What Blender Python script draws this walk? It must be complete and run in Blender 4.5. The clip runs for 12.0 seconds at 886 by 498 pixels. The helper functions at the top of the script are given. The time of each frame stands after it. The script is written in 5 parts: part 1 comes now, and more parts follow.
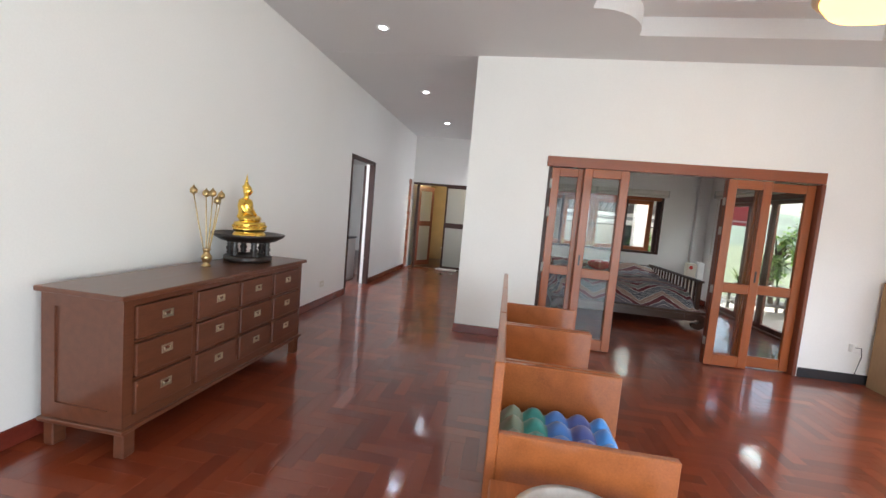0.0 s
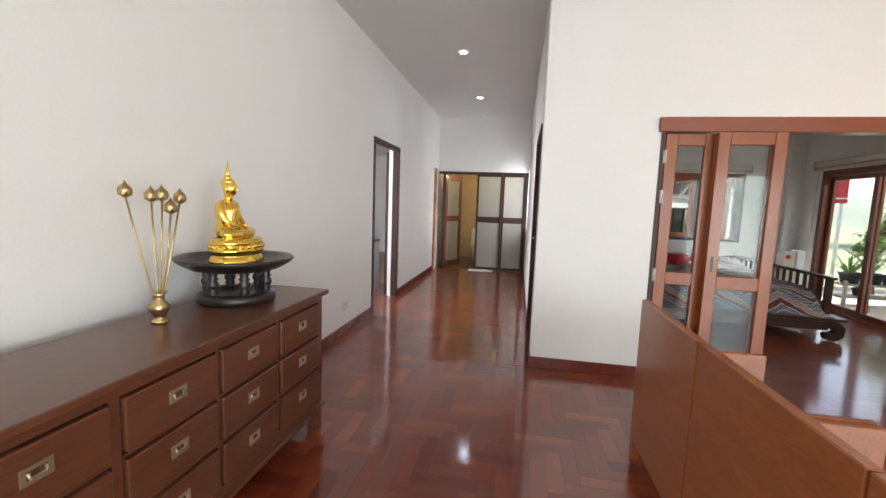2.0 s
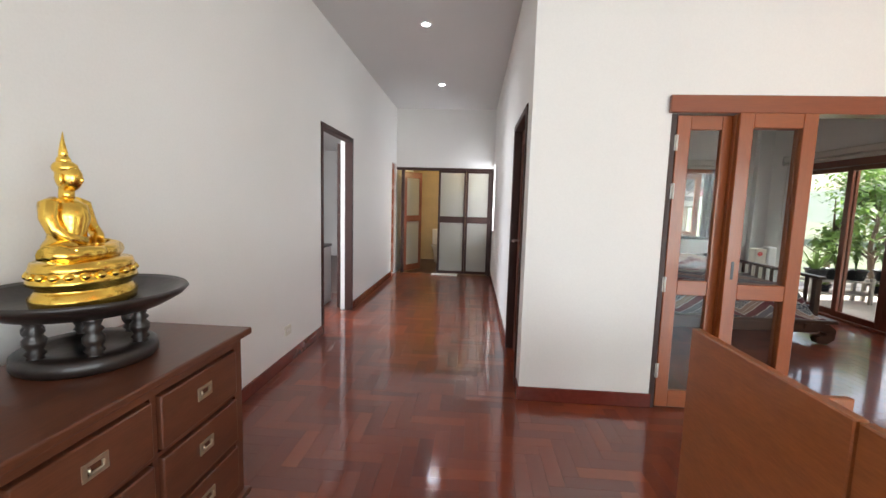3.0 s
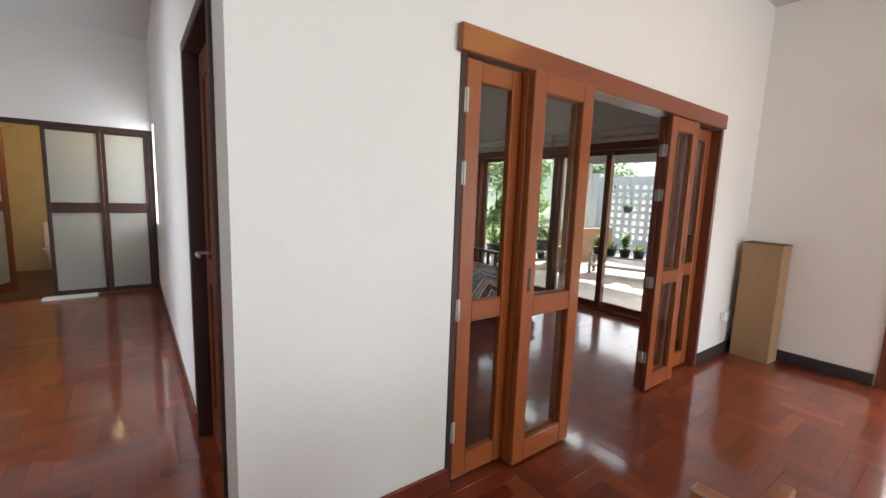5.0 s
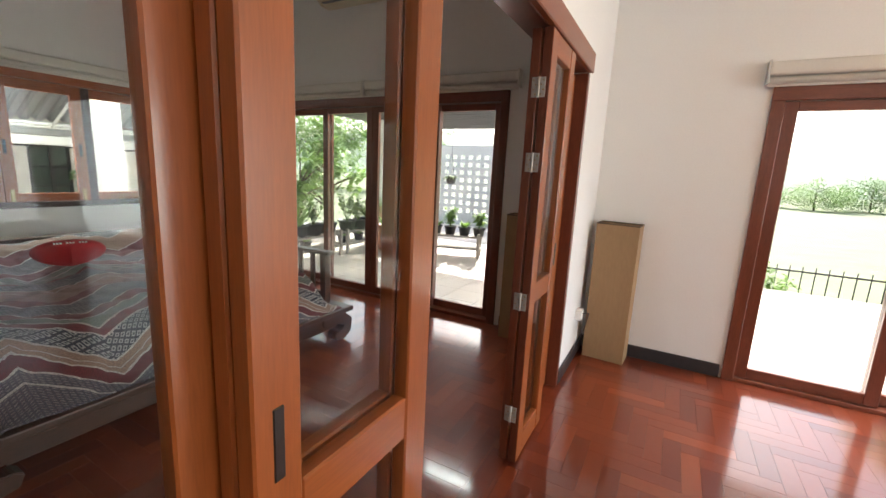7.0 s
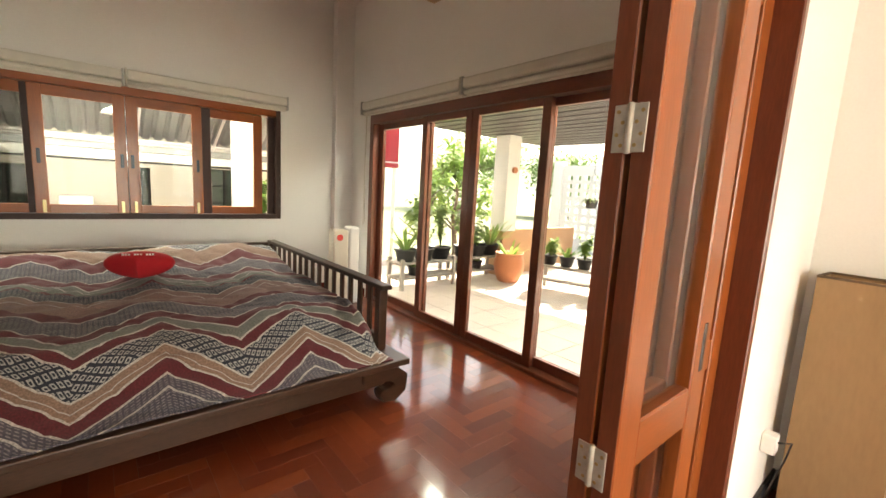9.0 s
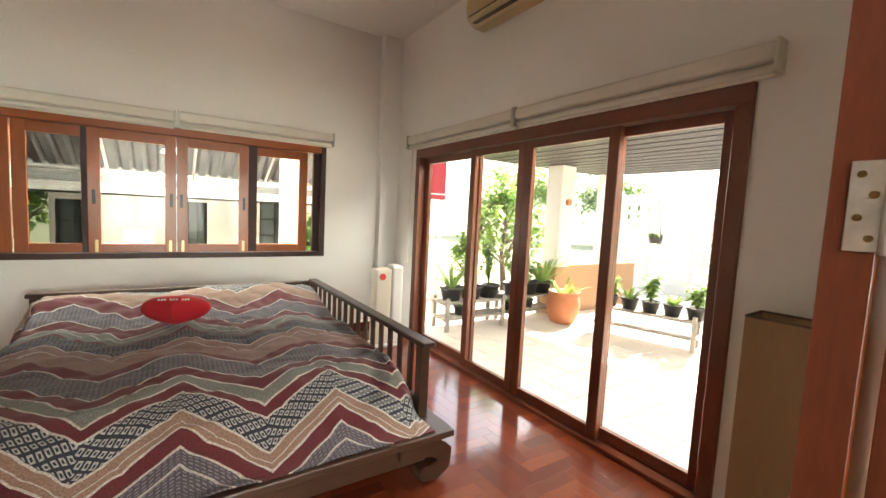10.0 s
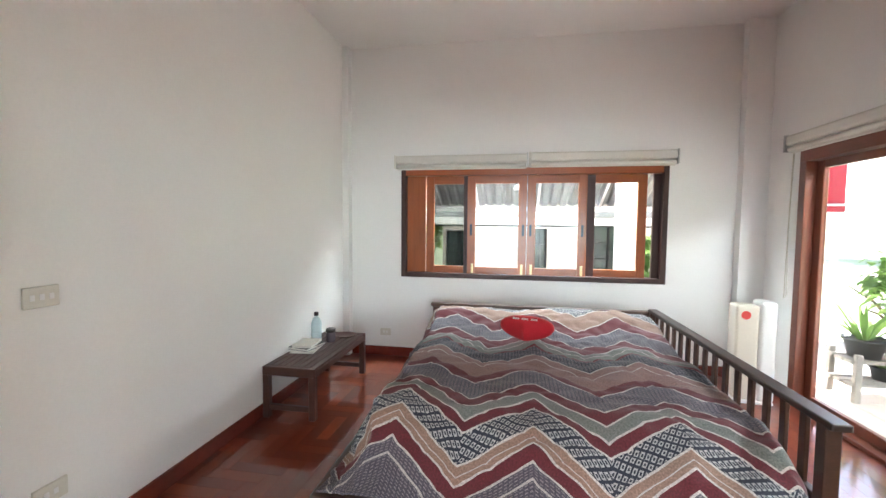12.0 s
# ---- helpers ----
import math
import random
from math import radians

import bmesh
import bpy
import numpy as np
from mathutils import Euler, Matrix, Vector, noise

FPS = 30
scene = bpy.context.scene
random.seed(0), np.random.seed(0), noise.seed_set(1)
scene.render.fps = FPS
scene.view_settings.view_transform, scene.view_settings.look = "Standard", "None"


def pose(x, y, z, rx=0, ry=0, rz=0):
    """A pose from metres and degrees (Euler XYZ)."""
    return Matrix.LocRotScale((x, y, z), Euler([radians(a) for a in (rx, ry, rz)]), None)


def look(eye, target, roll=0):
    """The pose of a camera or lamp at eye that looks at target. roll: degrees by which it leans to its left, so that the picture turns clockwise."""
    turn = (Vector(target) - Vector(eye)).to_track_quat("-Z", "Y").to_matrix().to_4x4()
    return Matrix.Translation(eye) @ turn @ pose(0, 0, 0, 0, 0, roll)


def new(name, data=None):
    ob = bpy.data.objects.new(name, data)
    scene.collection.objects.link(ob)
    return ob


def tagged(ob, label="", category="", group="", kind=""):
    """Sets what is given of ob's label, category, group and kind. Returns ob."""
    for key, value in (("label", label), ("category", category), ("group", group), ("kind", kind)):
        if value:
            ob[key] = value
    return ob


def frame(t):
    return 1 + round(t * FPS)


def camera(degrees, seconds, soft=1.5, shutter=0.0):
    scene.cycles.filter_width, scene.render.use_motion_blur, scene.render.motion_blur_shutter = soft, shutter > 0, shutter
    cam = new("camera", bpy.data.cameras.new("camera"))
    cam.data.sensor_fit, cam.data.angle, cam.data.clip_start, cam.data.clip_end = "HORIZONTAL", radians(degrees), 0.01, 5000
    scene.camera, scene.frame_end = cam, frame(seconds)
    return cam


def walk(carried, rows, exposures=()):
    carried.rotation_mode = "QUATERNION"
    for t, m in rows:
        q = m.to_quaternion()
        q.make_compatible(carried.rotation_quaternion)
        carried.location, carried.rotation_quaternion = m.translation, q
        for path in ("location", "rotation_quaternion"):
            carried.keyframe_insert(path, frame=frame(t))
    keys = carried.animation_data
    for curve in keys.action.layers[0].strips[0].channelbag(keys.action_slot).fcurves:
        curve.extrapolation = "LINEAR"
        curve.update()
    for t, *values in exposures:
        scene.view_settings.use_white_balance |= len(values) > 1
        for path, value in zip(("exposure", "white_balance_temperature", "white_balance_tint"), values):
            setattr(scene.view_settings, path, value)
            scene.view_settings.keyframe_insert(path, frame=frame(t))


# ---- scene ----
cam = camera(93.7, 12.0)
PATH = [
    (0, (0.303, 0.142, 1.377), (-0.001, 2.111, 1.202), 5.0),
    (0.5, (0.142, 0.429, 1.389), (-0.232, 2.385, 1.204), 3.2),
    (1, (-0.014, 0.754, 1.373), (-0.445, 2.697, 1.18), 2.3),
    (1.5, (-0.171, 1.061, 1.37), (-0.651, 2.992, 1.166), 2.3),
    (2, (-0.383, 1.367, 1.376), (-0.733, 3.324, 1.158), 2.1),
    (2.5, (-0.548, 1.698, 1.362), (-0.807, 3.669, 1.146), 1.7),
    (4.5, (-0.613, 3.132, 1.378), (0.146, 4.966, 1.133), 2.2),
    (5, (-0.464, 3.47, 1.398), (0.725, 5.057, 1.133), 2.1),
    (5.5, (-0.202, 3.83, 1.448), (1.263, 5.154, 1.129), 2.1),
    (6, (0.083, 4.04, 1.41), (1.709, 5.153, 1.066), 2.9),
    (6.5, (0.388, 4.251, 1.408), (2.136, 5.151, 1.038), 2.7),
    (8.5, (1.609, 4.471, 1.303), (3.032, 5.836, 0.968), 3.3),
    (9, (1.785, 4.56, 1.322), (3.059, 6.075, 1.036), 3.2),
    (9.5, (1.918, 4.733, 1.367), (3.108, 6.326, 1.156), 3.0),
    (10, (1.973, 4.832, 1.415), (3.071, 6.496, 1.246), 2.9),
    (10.5, (2.004, 4.876, 1.454), (2.883, 6.667, 1.325), 2.6),
    (11, (1.984, 4.898, 1.475), (2.516, 6.823, 1.369), 1.9),
    (11.5, (1.945, 4.902, 1.479), (2.041, 6.897, 1.373), 0.9),
    (12, (1.905, 4.921, 1.462), (1.564, 6.889, 1.345), 0.5),
]
walk(cam, [(t, look(eye, target, roll)) for t, eye, target, roll in PATH],
     exposures=[(0, 1.5, 6050, 14), (1.5, 1.65, 6200, 14), (2.5, 1.65, 6200, 14), (4.5, 1.65, 6150, 14), (5.5, 1.25, 6150, 14), (6.5, 1.6, 6050, 13), (8.5, 2.25, 8000, 13), (9.5, 2.75, 7600, 12), (10.5, 2.9, 6800, 12), (12, 3.15, 5900, 12)])

# ---- light ----
world = bpy.data.worlds.new("sky")
scene.world = world
world.use_nodes = True
wn = world.node_tree.nodes
sky = wn.new("ShaderNodeTexSky")
sky.sky_type, sky.sun_disc = "NISHITA", False
sky.sun_elevation, sky.sun_rotation = radians(39), radians(77)
sky.dust_density = 3.0
wn["Background"].inputs["Strength"].default_value = 0.15
world.node_tree.links.new(sky.outputs[0], wn["Background"].inputs["Color"])
sun = new("sun", bpy.data.lights.new("sun", "SUN"))
sun.data.energy, sun.data.angle, sun.data.color = 5.0, radians(0.5), (1, 0.95, 0.86)
# the sun stands to the east
sun.matrix_world = look((45, 10, 38), (0, 0, 0))
tagged(sun, kind="structure")


def lamp(name, kind, energy, color, m, size=0.2, size_y=None):
    d = bpy.data.lights.new(name, kind)
    d.energy, d.color = energy, color
    if kind == "AREA":
        d.size = size
        if size_y:
            d.shape, d.size_y = "RECTANGLE", size_y
    else:
        d.shadow_soft_size = size
    ob = new(name, d)
    ob.matrix_world = m
    return ob


# daylight of the glazed south side, behind the walker
lamp("south_daylight", "AREA", 54, (0.92, 0.95, 0.96), look((1.2, -3.4, 1.3), (1.2, 0, 1.2)), 4.4, 2.0)
# added fill light in an unseen, assumed east opening further south
lamp("east_daylight", "AREA", 54, (0.87, 0.97, 0.93), look((4.05, -1.6, 1.15), (0, -0.6, 0.9)), 2.6, 2.0)
# sky light falling in over the living room doors
lamp("door_daylight", "AREA", 55, (0.86, 0.94, 1.0), look((4.75, 2.45, 2.35), (2.6, 2.6, 0.0)), 2.6, 0.36)
# sky light falling in over the bedroom's terrace doors
lamp("terrace_daylight", "AREA", 12, (0.93, 1.0, 0.95), look((4.68, 6.9, 2.3), (1.5, 6.9, 1.0)), 2.3, 0.2)
# daylight of the narrow window at the end of the hall
lamp("hall_daylight", "AREA", 5, (0.95, 0.98, 1.0), look((0.03, 9.77, 1.5), (-2, 9.9, 1.6)), 0.4, 1.1)
# downlights of the hall
for sy, watts in ((4.25, 6.5), (6.37, 7), (8.45, 8)):
    s = lamp("downlight_bulb", "SPOT", watts, (0.95, 0.98, 1.0), look((-1.12, sy, 3.09), (-1.12, sy, 0)), 0.04)
    s.data.spot_size, s.data.spot_blend = radians(95), 0.9
# sky light falling in under the awning, above the bedroom window
lamp("north_daylight", "AREA", 68, (0.92, 1.0, 0.95), look((2.0, 9.6, 2.4), (2.0, 6.6, 0.5)), 2.6, 0.5)
lamp("side_room_daylight", "AREA", 36, (0.95, 0.98, 1.0), look((-4.45, 6.4, 1.5), (-2, 6.9, 1.3)), 1.8, 1.2)
lamp("bathroom_bulb", "POINT", 6, (1.0, 0.72, 0.33), pose(-0.75, 10.6, 2.1), 0.06)
lamp("pendant_bulb", "POINT", 10, (1.0, 0.7, 0.32), pose(2.4, 3.1, 2.92), 0.05)


# ---- materials ----
def material(name, base, rough=0.5, metal=0.0, vary=0.12, scale=6.0, fine=60.0, bump=0.05, coat=0.0, stretch=(1, 1, 1), random_tint=0.0, sheen=0.0):
    """A surface with stains at a large scale, grain at a small one, and fine relief."""
    m = bpy.data.materials.new(name)
    m.use_nodes = True
    n, l = m.node_tree.nodes, m.node_tree.links
    b = n["Principled BSDF"]
    tc = n.new("ShaderNodeTexCoord")
    mp = n.new("ShaderNodeMapping")
    mp.inputs["Scale"].default_value = stretch
    l.new(tc.outputs["Object"], mp.inputs["Vector"])
    big, small = n.new("ShaderNodeTexNoise"), n.new("ShaderNodeTexNoise")
    big.inputs["Scale"].default_value, small.inputs["Scale"].default_value = scale, fine
    big.inputs["Detail"].default_value, small.inputs["Detail"].default_value = 4, 5
    l.new(mp.outputs[0], big.inputs["Vector"])
    l.new(mp.outputs[0], small.inputs["Vector"])
    add = n.new("ShaderNodeMath")
    add.operation = "ADD"
    l.new(big.outputs[0], add.inputs[0])
    l.new(small.outputs[0], add.inputs[1])
    last = add.outputs[0]
    if random_tint:
        geo, mul, more = n.new("ShaderNodeObjectInfo"), n.new("ShaderNodeMath"), n.new("ShaderNodeMath")
        mul.operation, more.operation = "MULTIPLY", "ADD"
        mul.inputs[1].default_value = random_tint
        l.new(geo.outputs["Random"], mul.inputs[0])
        l.new(mul.outputs[0], more.inputs[0])
        l.new(last, more.inputs[1])
        last = more.outputs[0]
    rng = n.new("ShaderNodeMapRange")
    rng.inputs["From Min"].default_value, rng.inputs["From Max"].default_value = 0.6, 1.4 + random_tint
    l.new(last, rng.inputs["Value"])
    mix = n.new("ShaderNodeMixRGB")
    mix.inputs[1].default_value = (*[c * (1 - vary) for c in base], 1)
    mix.inputs[2].default_value = (*[min(1, c * (1 + vary)) for c in base], 1)
    l.new(rng.outputs[0], mix.inputs[0])
    l.new(mix.outputs[0], b.inputs["Base Color"])
    rr = n.new("ShaderNodeMapRange")
    rr.inputs["To Min"].default_value, rr.inputs["To Max"].default_value = max(0.02, rough * 0.85), min(1, rough * 1.15)
    l.new(big.outputs[0], rr.inputs["Value"])
    l.new(rr.outputs[0], b.inputs["Roughness"])
    b.inputs["Metallic"].default_value = metal
    b.inputs["Coat Weight"].default_value = coat
    b.inputs["Coat Roughness"].default_value = 0.12
    b.inputs["Sheen Weight"].default_value = sheen
    if bump:
        bp = n.new("ShaderNodeBump")
        bp.inputs["Strength"].default_value, bp.inputs["Distance"].default_value = bump, 0.01
        l.new(add.outputs[0], bp.inputs["Height"])
        l.new(bp.outputs[0], b.inputs["Normal"])
    return m


def glow(name, color, strength):
    m = bpy.data.materials.new(name)
    m.use_nodes = True
    b = m.node_tree.nodes["Principled BSDF"]
    b.inputs["Base Color"].default_value = (*color, 1)
    b.inputs["Emission Color"].default_value = (*color, 1)
    b.inputs["Emission Strength"].default_value = strength
    return m


def clear_glass(name, tint=(1, 1, 1), rough=0.0, gloss=0.08):
    m = bpy.data.materials.new(name)
    m.use_nodes = True
    n, l = m.node_tree.nodes, m.node_tree.links
    n.remove(n["Principled BSDF"])
    see, refl, mix, fr = n.new("ShaderNodeBsdfTransparent"), n.new("ShaderNodeBsdfGlossy"), n.new("ShaderNodeMixShader"), n.new("ShaderNodeMapRange")
    lw, pw = n.new("ShaderNodeLayerWeight"), n.new("ShaderNodeMath")
    lw.inputs["Blend"].default_value = 0.5
    pw.operation = "POWER"
    pw.inputs[1].default_value = 4.0
    l.new(lw.outputs["Facing"], pw.inputs[0])
    l.new(pw.outputs[0], fr.inputs["Value"])
    fr.inputs["To Min"].default_value, fr.inputs["To Max"].default_value = gloss * 0.15, 0.4
    see.inputs[0].default_value = (*tint, 1)
    refl.inputs["Roughness"].default_value = rough
    l.new(fr.outputs[0], mix.inputs[0])
    l.new(see.outputs[0], mix.inputs[1])
    l.new(refl.outputs[0], mix.inputs[2])
    l.new(mix.outputs[0], n["Material Output"].inputs[0])
    return m


WHITE = material("white_wall_paint", (0.86, 0.85, 0.82), 0.55, vary=0.03, scale=1.3, fine=90, bump=0.02)
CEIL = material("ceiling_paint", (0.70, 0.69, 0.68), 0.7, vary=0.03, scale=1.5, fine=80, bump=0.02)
TEAK = material("orange_teak", (0.30, 0.077, 0.017), 0.32, vary=0.2, scale=3, fine=30, bump=0.03, coat=0.2, stretch=(9, 9, 0.7))
TEAK_H = material("orange_teak_rail", (0.30, 0.077, 0.017), 0.32, vary=0.2, scale=3, fine=30, bump=0.03, coat=0.2, stretch=(0.7, 9, 9))
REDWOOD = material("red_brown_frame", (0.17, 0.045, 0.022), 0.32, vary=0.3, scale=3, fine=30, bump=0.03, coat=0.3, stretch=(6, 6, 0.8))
REDWOOD_Y = material("red_brown_frame_rail", (0.17, 0.045, 0.022), 0.32, vary=0.3, scale=3, fine=30, bump=0.03, coat=0.3, stretch=(6, 0.8, 6))
HEADBOARD = material("red_teak_board", (0.25, 0.062, 0.020), 0.3, vary=0.14, scale=3, fine=24, bump=0.02, coat=0.3, stretch=(0.5, 8, 8))
DRESSWOOD = material("walnut_stain", (0.12, 0.040, 0.019), 0.3, vary=0.3, scale=3, fine=26, bump=0.03, coat=0.15, stretch=(8, 0.7, 8))
DARKWOOD = material("dark_bed_wood", (0.06, 0.027, 0.015), 0.36, vary=0.35, scale=3, fine=30, bump=0.05, coat=0.1, stretch=(1.2, 6, 6))
BLACKWOOD = material("black_lacquer_wood", (0.018, 0.012, 0.010), 0.35, vary=0.35, scale=8, fine=50, bump=0.08, coat=0.2)
DOORDARK = material("dark_frame_shaded_stile", (0.04, 0.013, 0.008), 0.5, vary=0.25, scale=4, fine=40, bump=0.03, stretch=(6, 6, 0.7))
SKIRT = material("skirting_wood", (0.15, 0.026, 0.016), 0.25, vary=0.25, scale=4, fine=30, bump=0.03, coat=0.15)
SKIRT_GREY = material("skirting_dark_paint", (0.035, 0.033, 0.036), 0.35, vary=0.2, scale=4, fine=30, bump=0.03)
GOLD = material("polished_gold_leaf", (0.95, 0.62, 0.12), 0.2, 1.0, vary=0.1, scale=14, fine=90, bump=0.08)
BRASS = material("aged_brass", (0.50, 0.36, 0.17), 0.3, 1.0, vary=0.2, scale=14, fine=90, bump=0.05)
HINGE = material("dull_hinge_metal", (0.55, 0.53, 0.48), 0.5, 0.4, vary=0.15, scale=20, fine=90, bump=0.06)
STEEL = material("brushed_steel", (0.55, 0.54, 0.52), 0.35, 1.0, vary=0.12, scale=14, fine=90, bump=0.04)
PLASTIC = material("cream_plastic", (0.70, 0.67, 0.58), 0.4, vary=0.05, scale=9, fine=90, bump=0.01)
WHITEPL = material("white_plastic", (0.82, 0.81, 0.78), 0.35, vary=0.04, scale=9, fine=90, bump=0.01)
BLIND = material("cream_blind_fabric", (0.72, 0.69, 0.62), 0.75, vary=0.06, scale=6, fine=180, bump=0.05)
CARD = material("tan_cardboard", (0.36, 0.225, 0.115), 0.75, vary=0.1, scale=4, fine=60, bump=0.04, stretch=(1, 1, 0.3))
GLASS = clear_glass("window_glass", (0.84, 0.86, 0.85))
LEAFGLASS = clear_glass("door_leaf_glass", (0.97, 0.98, 0.97))
FLYSCREEN = clear_glass("fly_screen", (0.4, 0.41, 0.4))


def translucent(name, color, share, rough=0.4):
    """A cloudy sheet that lets light through."""
    m = material(name, color, rough, vary=0.06, scale=2, fine=80, bump=0.02)
    n, l = m.node_tree.nodes, m.node_tree.links
    tr, mix = n.new("ShaderNodeBsdfTranslucent"), n.new("ShaderNodeMixShader")
    tr.inputs[0].default_value = (*color, 1)
    mix.inputs[0].default_value = share
    l.new(n["Principled BSDF"].outputs[0], mix.inputs[1])
    l.new(tr.outputs[0], mix.inputs[2])
    l.new(mix.outputs[0], n["Material Output"].inputs[0])
    return m


FROST = translucent("frosted_pane", (0.60, 0.61, 0.57), 0.55)
CLOUDY = translucent("cloudy_roof_sheet", (0.9, 0.9, 0.89), 0.5)
TERRACE = material("terrace_tile", (0.70, 0.62, 0.55), 0.6, vary=0.12, scale=2, fine=30, bump=0.05)
TERRACOTTA = material("terracotta", (0.48, 0.17, 0.075), 0.6, vary=0.2, scale=6, fine=50, bump=0.08)
LEAF = translucent("leaf_green", (0.13, 0.24, 0.05), 0.45, 0.5)
LEAF_L = translucent("leaf_light_green", (0.24, 0.38, 0.09), 0.5, 0.5)
BARK = material("grey_bark", (0.14, 0.10, 0.07), 0.8, vary=0.3, scale=8, fine=40, bump=0.3)
GREYWOOD = material("weathered_bench_wood", (0.34, 0.30, 0.26), 0.7, vary=0.25, scale=5, fine=40, bump=0.1, stretch=(1, 1, 1))
POT = material("black_nursery_pot", (0.02, 0.02, 0.022), 0.5, vary=0.2, scale=8, fine=50, bump=0.03)
SOIL = material("potting_soil", (0.05, 0.032, 0.02), 0.9, vary=0.4, scale=20, fine=90, bump=0.4)
OUTWHITE = material("outdoor_white_render", (0.74, 0.72, 0.68), 0.7, vary=0.08, scale=2, fine=50, bump=0.08)
OUTTAN = material("tan_render", (0.42, 0.24, 0.13), 0.7, vary=0.12, scale=3, fine=50, bump=0.08)
PERGOLA = material("dark_pergola_slat", (0.055, 0.04, 0.04), 0.5, vary=0.2, scale=4, fine=40, bump=0.04)
REDSIGN = material("red_banner", (0.42, 0.02, 0.03), 0.6, vary=0.08, scale=2, fine=60, bump=0.03)
ROOFMETAL = material("grey_metal_sheet", (0.26, 0.26, 0.26), 0.45, 0.3, vary=0.15, scale=2, fine=40, bump=0.04)
BLACKRAIL = material("black_iron", (0.02, 0.02, 0.02), 0.5, 0.5, vary=0.2, scale=9, fine=60, bump=0.03)
# grass and hills are paler than their own green: haze put into the colour
GRASS = material("grass", (0.22, 0.24, 0.13), 0.85, vary=0.4, scale=1.2, fine=25, bump=0.3)
HILL = material("far_wood", (0.2, 0.24, 0.17), 0.9, vary=0.4, scale=0.05, fine=0.6, bump=0.2)


# ---- building helpers ----
def box(bm, lo, hi):
    """An axis-aligned box between two corners; returns its vertices."""
    r = bmesh.ops.create_cube(bm, size=1.0)
    for v in r["verts"]:
        v.co = Vector([lo[i] + (v.co[i] + 0.5) * (hi[i] - lo[i]) for i in range(3)])
    return r["verts"]


def soft_box(lo, hi, r=0.006, seg=2):
    bm = bmesh.new()
    box(bm, lo, hi)
    bmesh.ops.bevel(bm, geom=bm.edges[:], offset=r, segments=seg, affect="EDGES", profile=0.5)
    return bm


def lathe(bm, profile, centre=(0, 0, 0), seg=24):
    """A turned shape from (radius, height) pairs round a vertical axis."""
    rings = []
    for r, z in profile:
        rings.append([bm.verts.new((centre[0] + r * math.cos(2 * math.pi * i / seg), centre[1] + r * math.sin(2 * math.pi * i / seg), centre[2] + z)) for i in range(seg)])
    for a, b in zip(rings, rings[1:]):
        for i in range(seg):
            bm.faces.new((a[i], a[(i + 1) % seg], b[(i + 1) % seg], b[i]))
    bm.faces.new(rings[0][::-1])
    bm.faces.new(rings[-1])
    for f in bm.faces:
        f.smooth = True


def tube(bm, pts, radii, seg=8):
    """A round bar along points."""
    rings = []
    for k, p in enumerate(pts):
        p = Vector(p)
        d = (Vector(pts[min(k + 1, len(pts) - 1)]) - Vector(pts[max(k - 1, 0)])).normalized()
        u = d.orthogonal().normalized() if k == 0 else (u - d * u.dot(d)).normalized()
        w = d.cross(u)
        r = radii[k] if isinstance(radii, (list, tuple)) else radii
        rings.append([bm.verts.new(p + r * (math.cos(2 * math.pi * i / seg) * u + math.sin(2 * math.pi * i / seg) * w)) for i in range(seg)])
    for a, b in zip(rings, rings[1:]):
        for i in range(seg):
            f = bm.faces.new((a[i], a[(i + 1) % seg], b[(i + 1) % seg], b[i]))
            f.smooth = True
    bm.faces.new(rings[0][::-1])
    bm.faces.new(rings[-1])


def slab(bm, axis, w0, w1, us, vs, holes):
    """A plate of thickness w0..w1 along an axis (0, 1 or 2), spanned by two others, with rectangular openings through it (u0, u1, v0, v1)."""
    ua = sorted(set([us[0], us[1]] + [c for h in holes for c in h[:2]]))
    va = sorted(set([vs[0], vs[1]] + [c for h in holes for c in h[2:]]))
    solid = {}
    for i in range(len(ua) - 1):
        for j in range(len(va) - 1):
            cu, cv = (ua[i] + ua[i + 1]) / 2, (va[j] + va[j + 1]) / 2
            solid[i, j] = not any(h[0] < cu < h[1] and h[2] < cv < h[3] for h in holes)
    cache = {}

    def vert(i, j, w):
        if (i, j, w) not in cache:
            c = {0: (w, ua[i], va[j]), 1: (ua[i], w, va[j]), 2: (ua[i], va[j], w)}[axis]
            cache[i, j, w] = bm.verts.new(c)
        return cache[i, j, w]

    for (i, j), s in solid.items():
        if not s:
            continue
        quad = ((i, j), (i + 1, j), (i + 1, j + 1), (i, j + 1))
        bm.faces.new([vert(a, b, w1) for a, b in quad])
        bm.faces.new([vert(a, b, w0) for a, b in quad[::-1]])
        for (di, dj), (a, b) in (((0, -1), (quad[0], quad[1])), ((1, 0), (quad[1], quad[2])), ((0, 1), (quad[2], quad[3])), ((-1, 0), (quad[3], quad[0]))):
            if not solid.get((i + di, j + dj), False):
                bm.faces.new((vert(*a, w0), vert(*b, w0), vert(*b, w1), vert(*a, w1)))
    bmesh.ops.recalc_face_normals(bm, faces=bm.faces[:])


def mesh_of(name, bm, mat):
    me = bpy.data.meshes.new(name)
    bmesh.ops.recalc_face_normals(bm, faces=bm.faces[:])
    bm.to_mesh(me)
    bm.free()
    me.materials.append(mat)
    return me


def part(name, bm, mat, parent, label=""):
    """One mesh under a thing or under a part, in the thing's own coordinates."""
    ob = new(name, mesh_of(name, bm, mat))
    ob.parent = parent
    return tagged(ob, label)


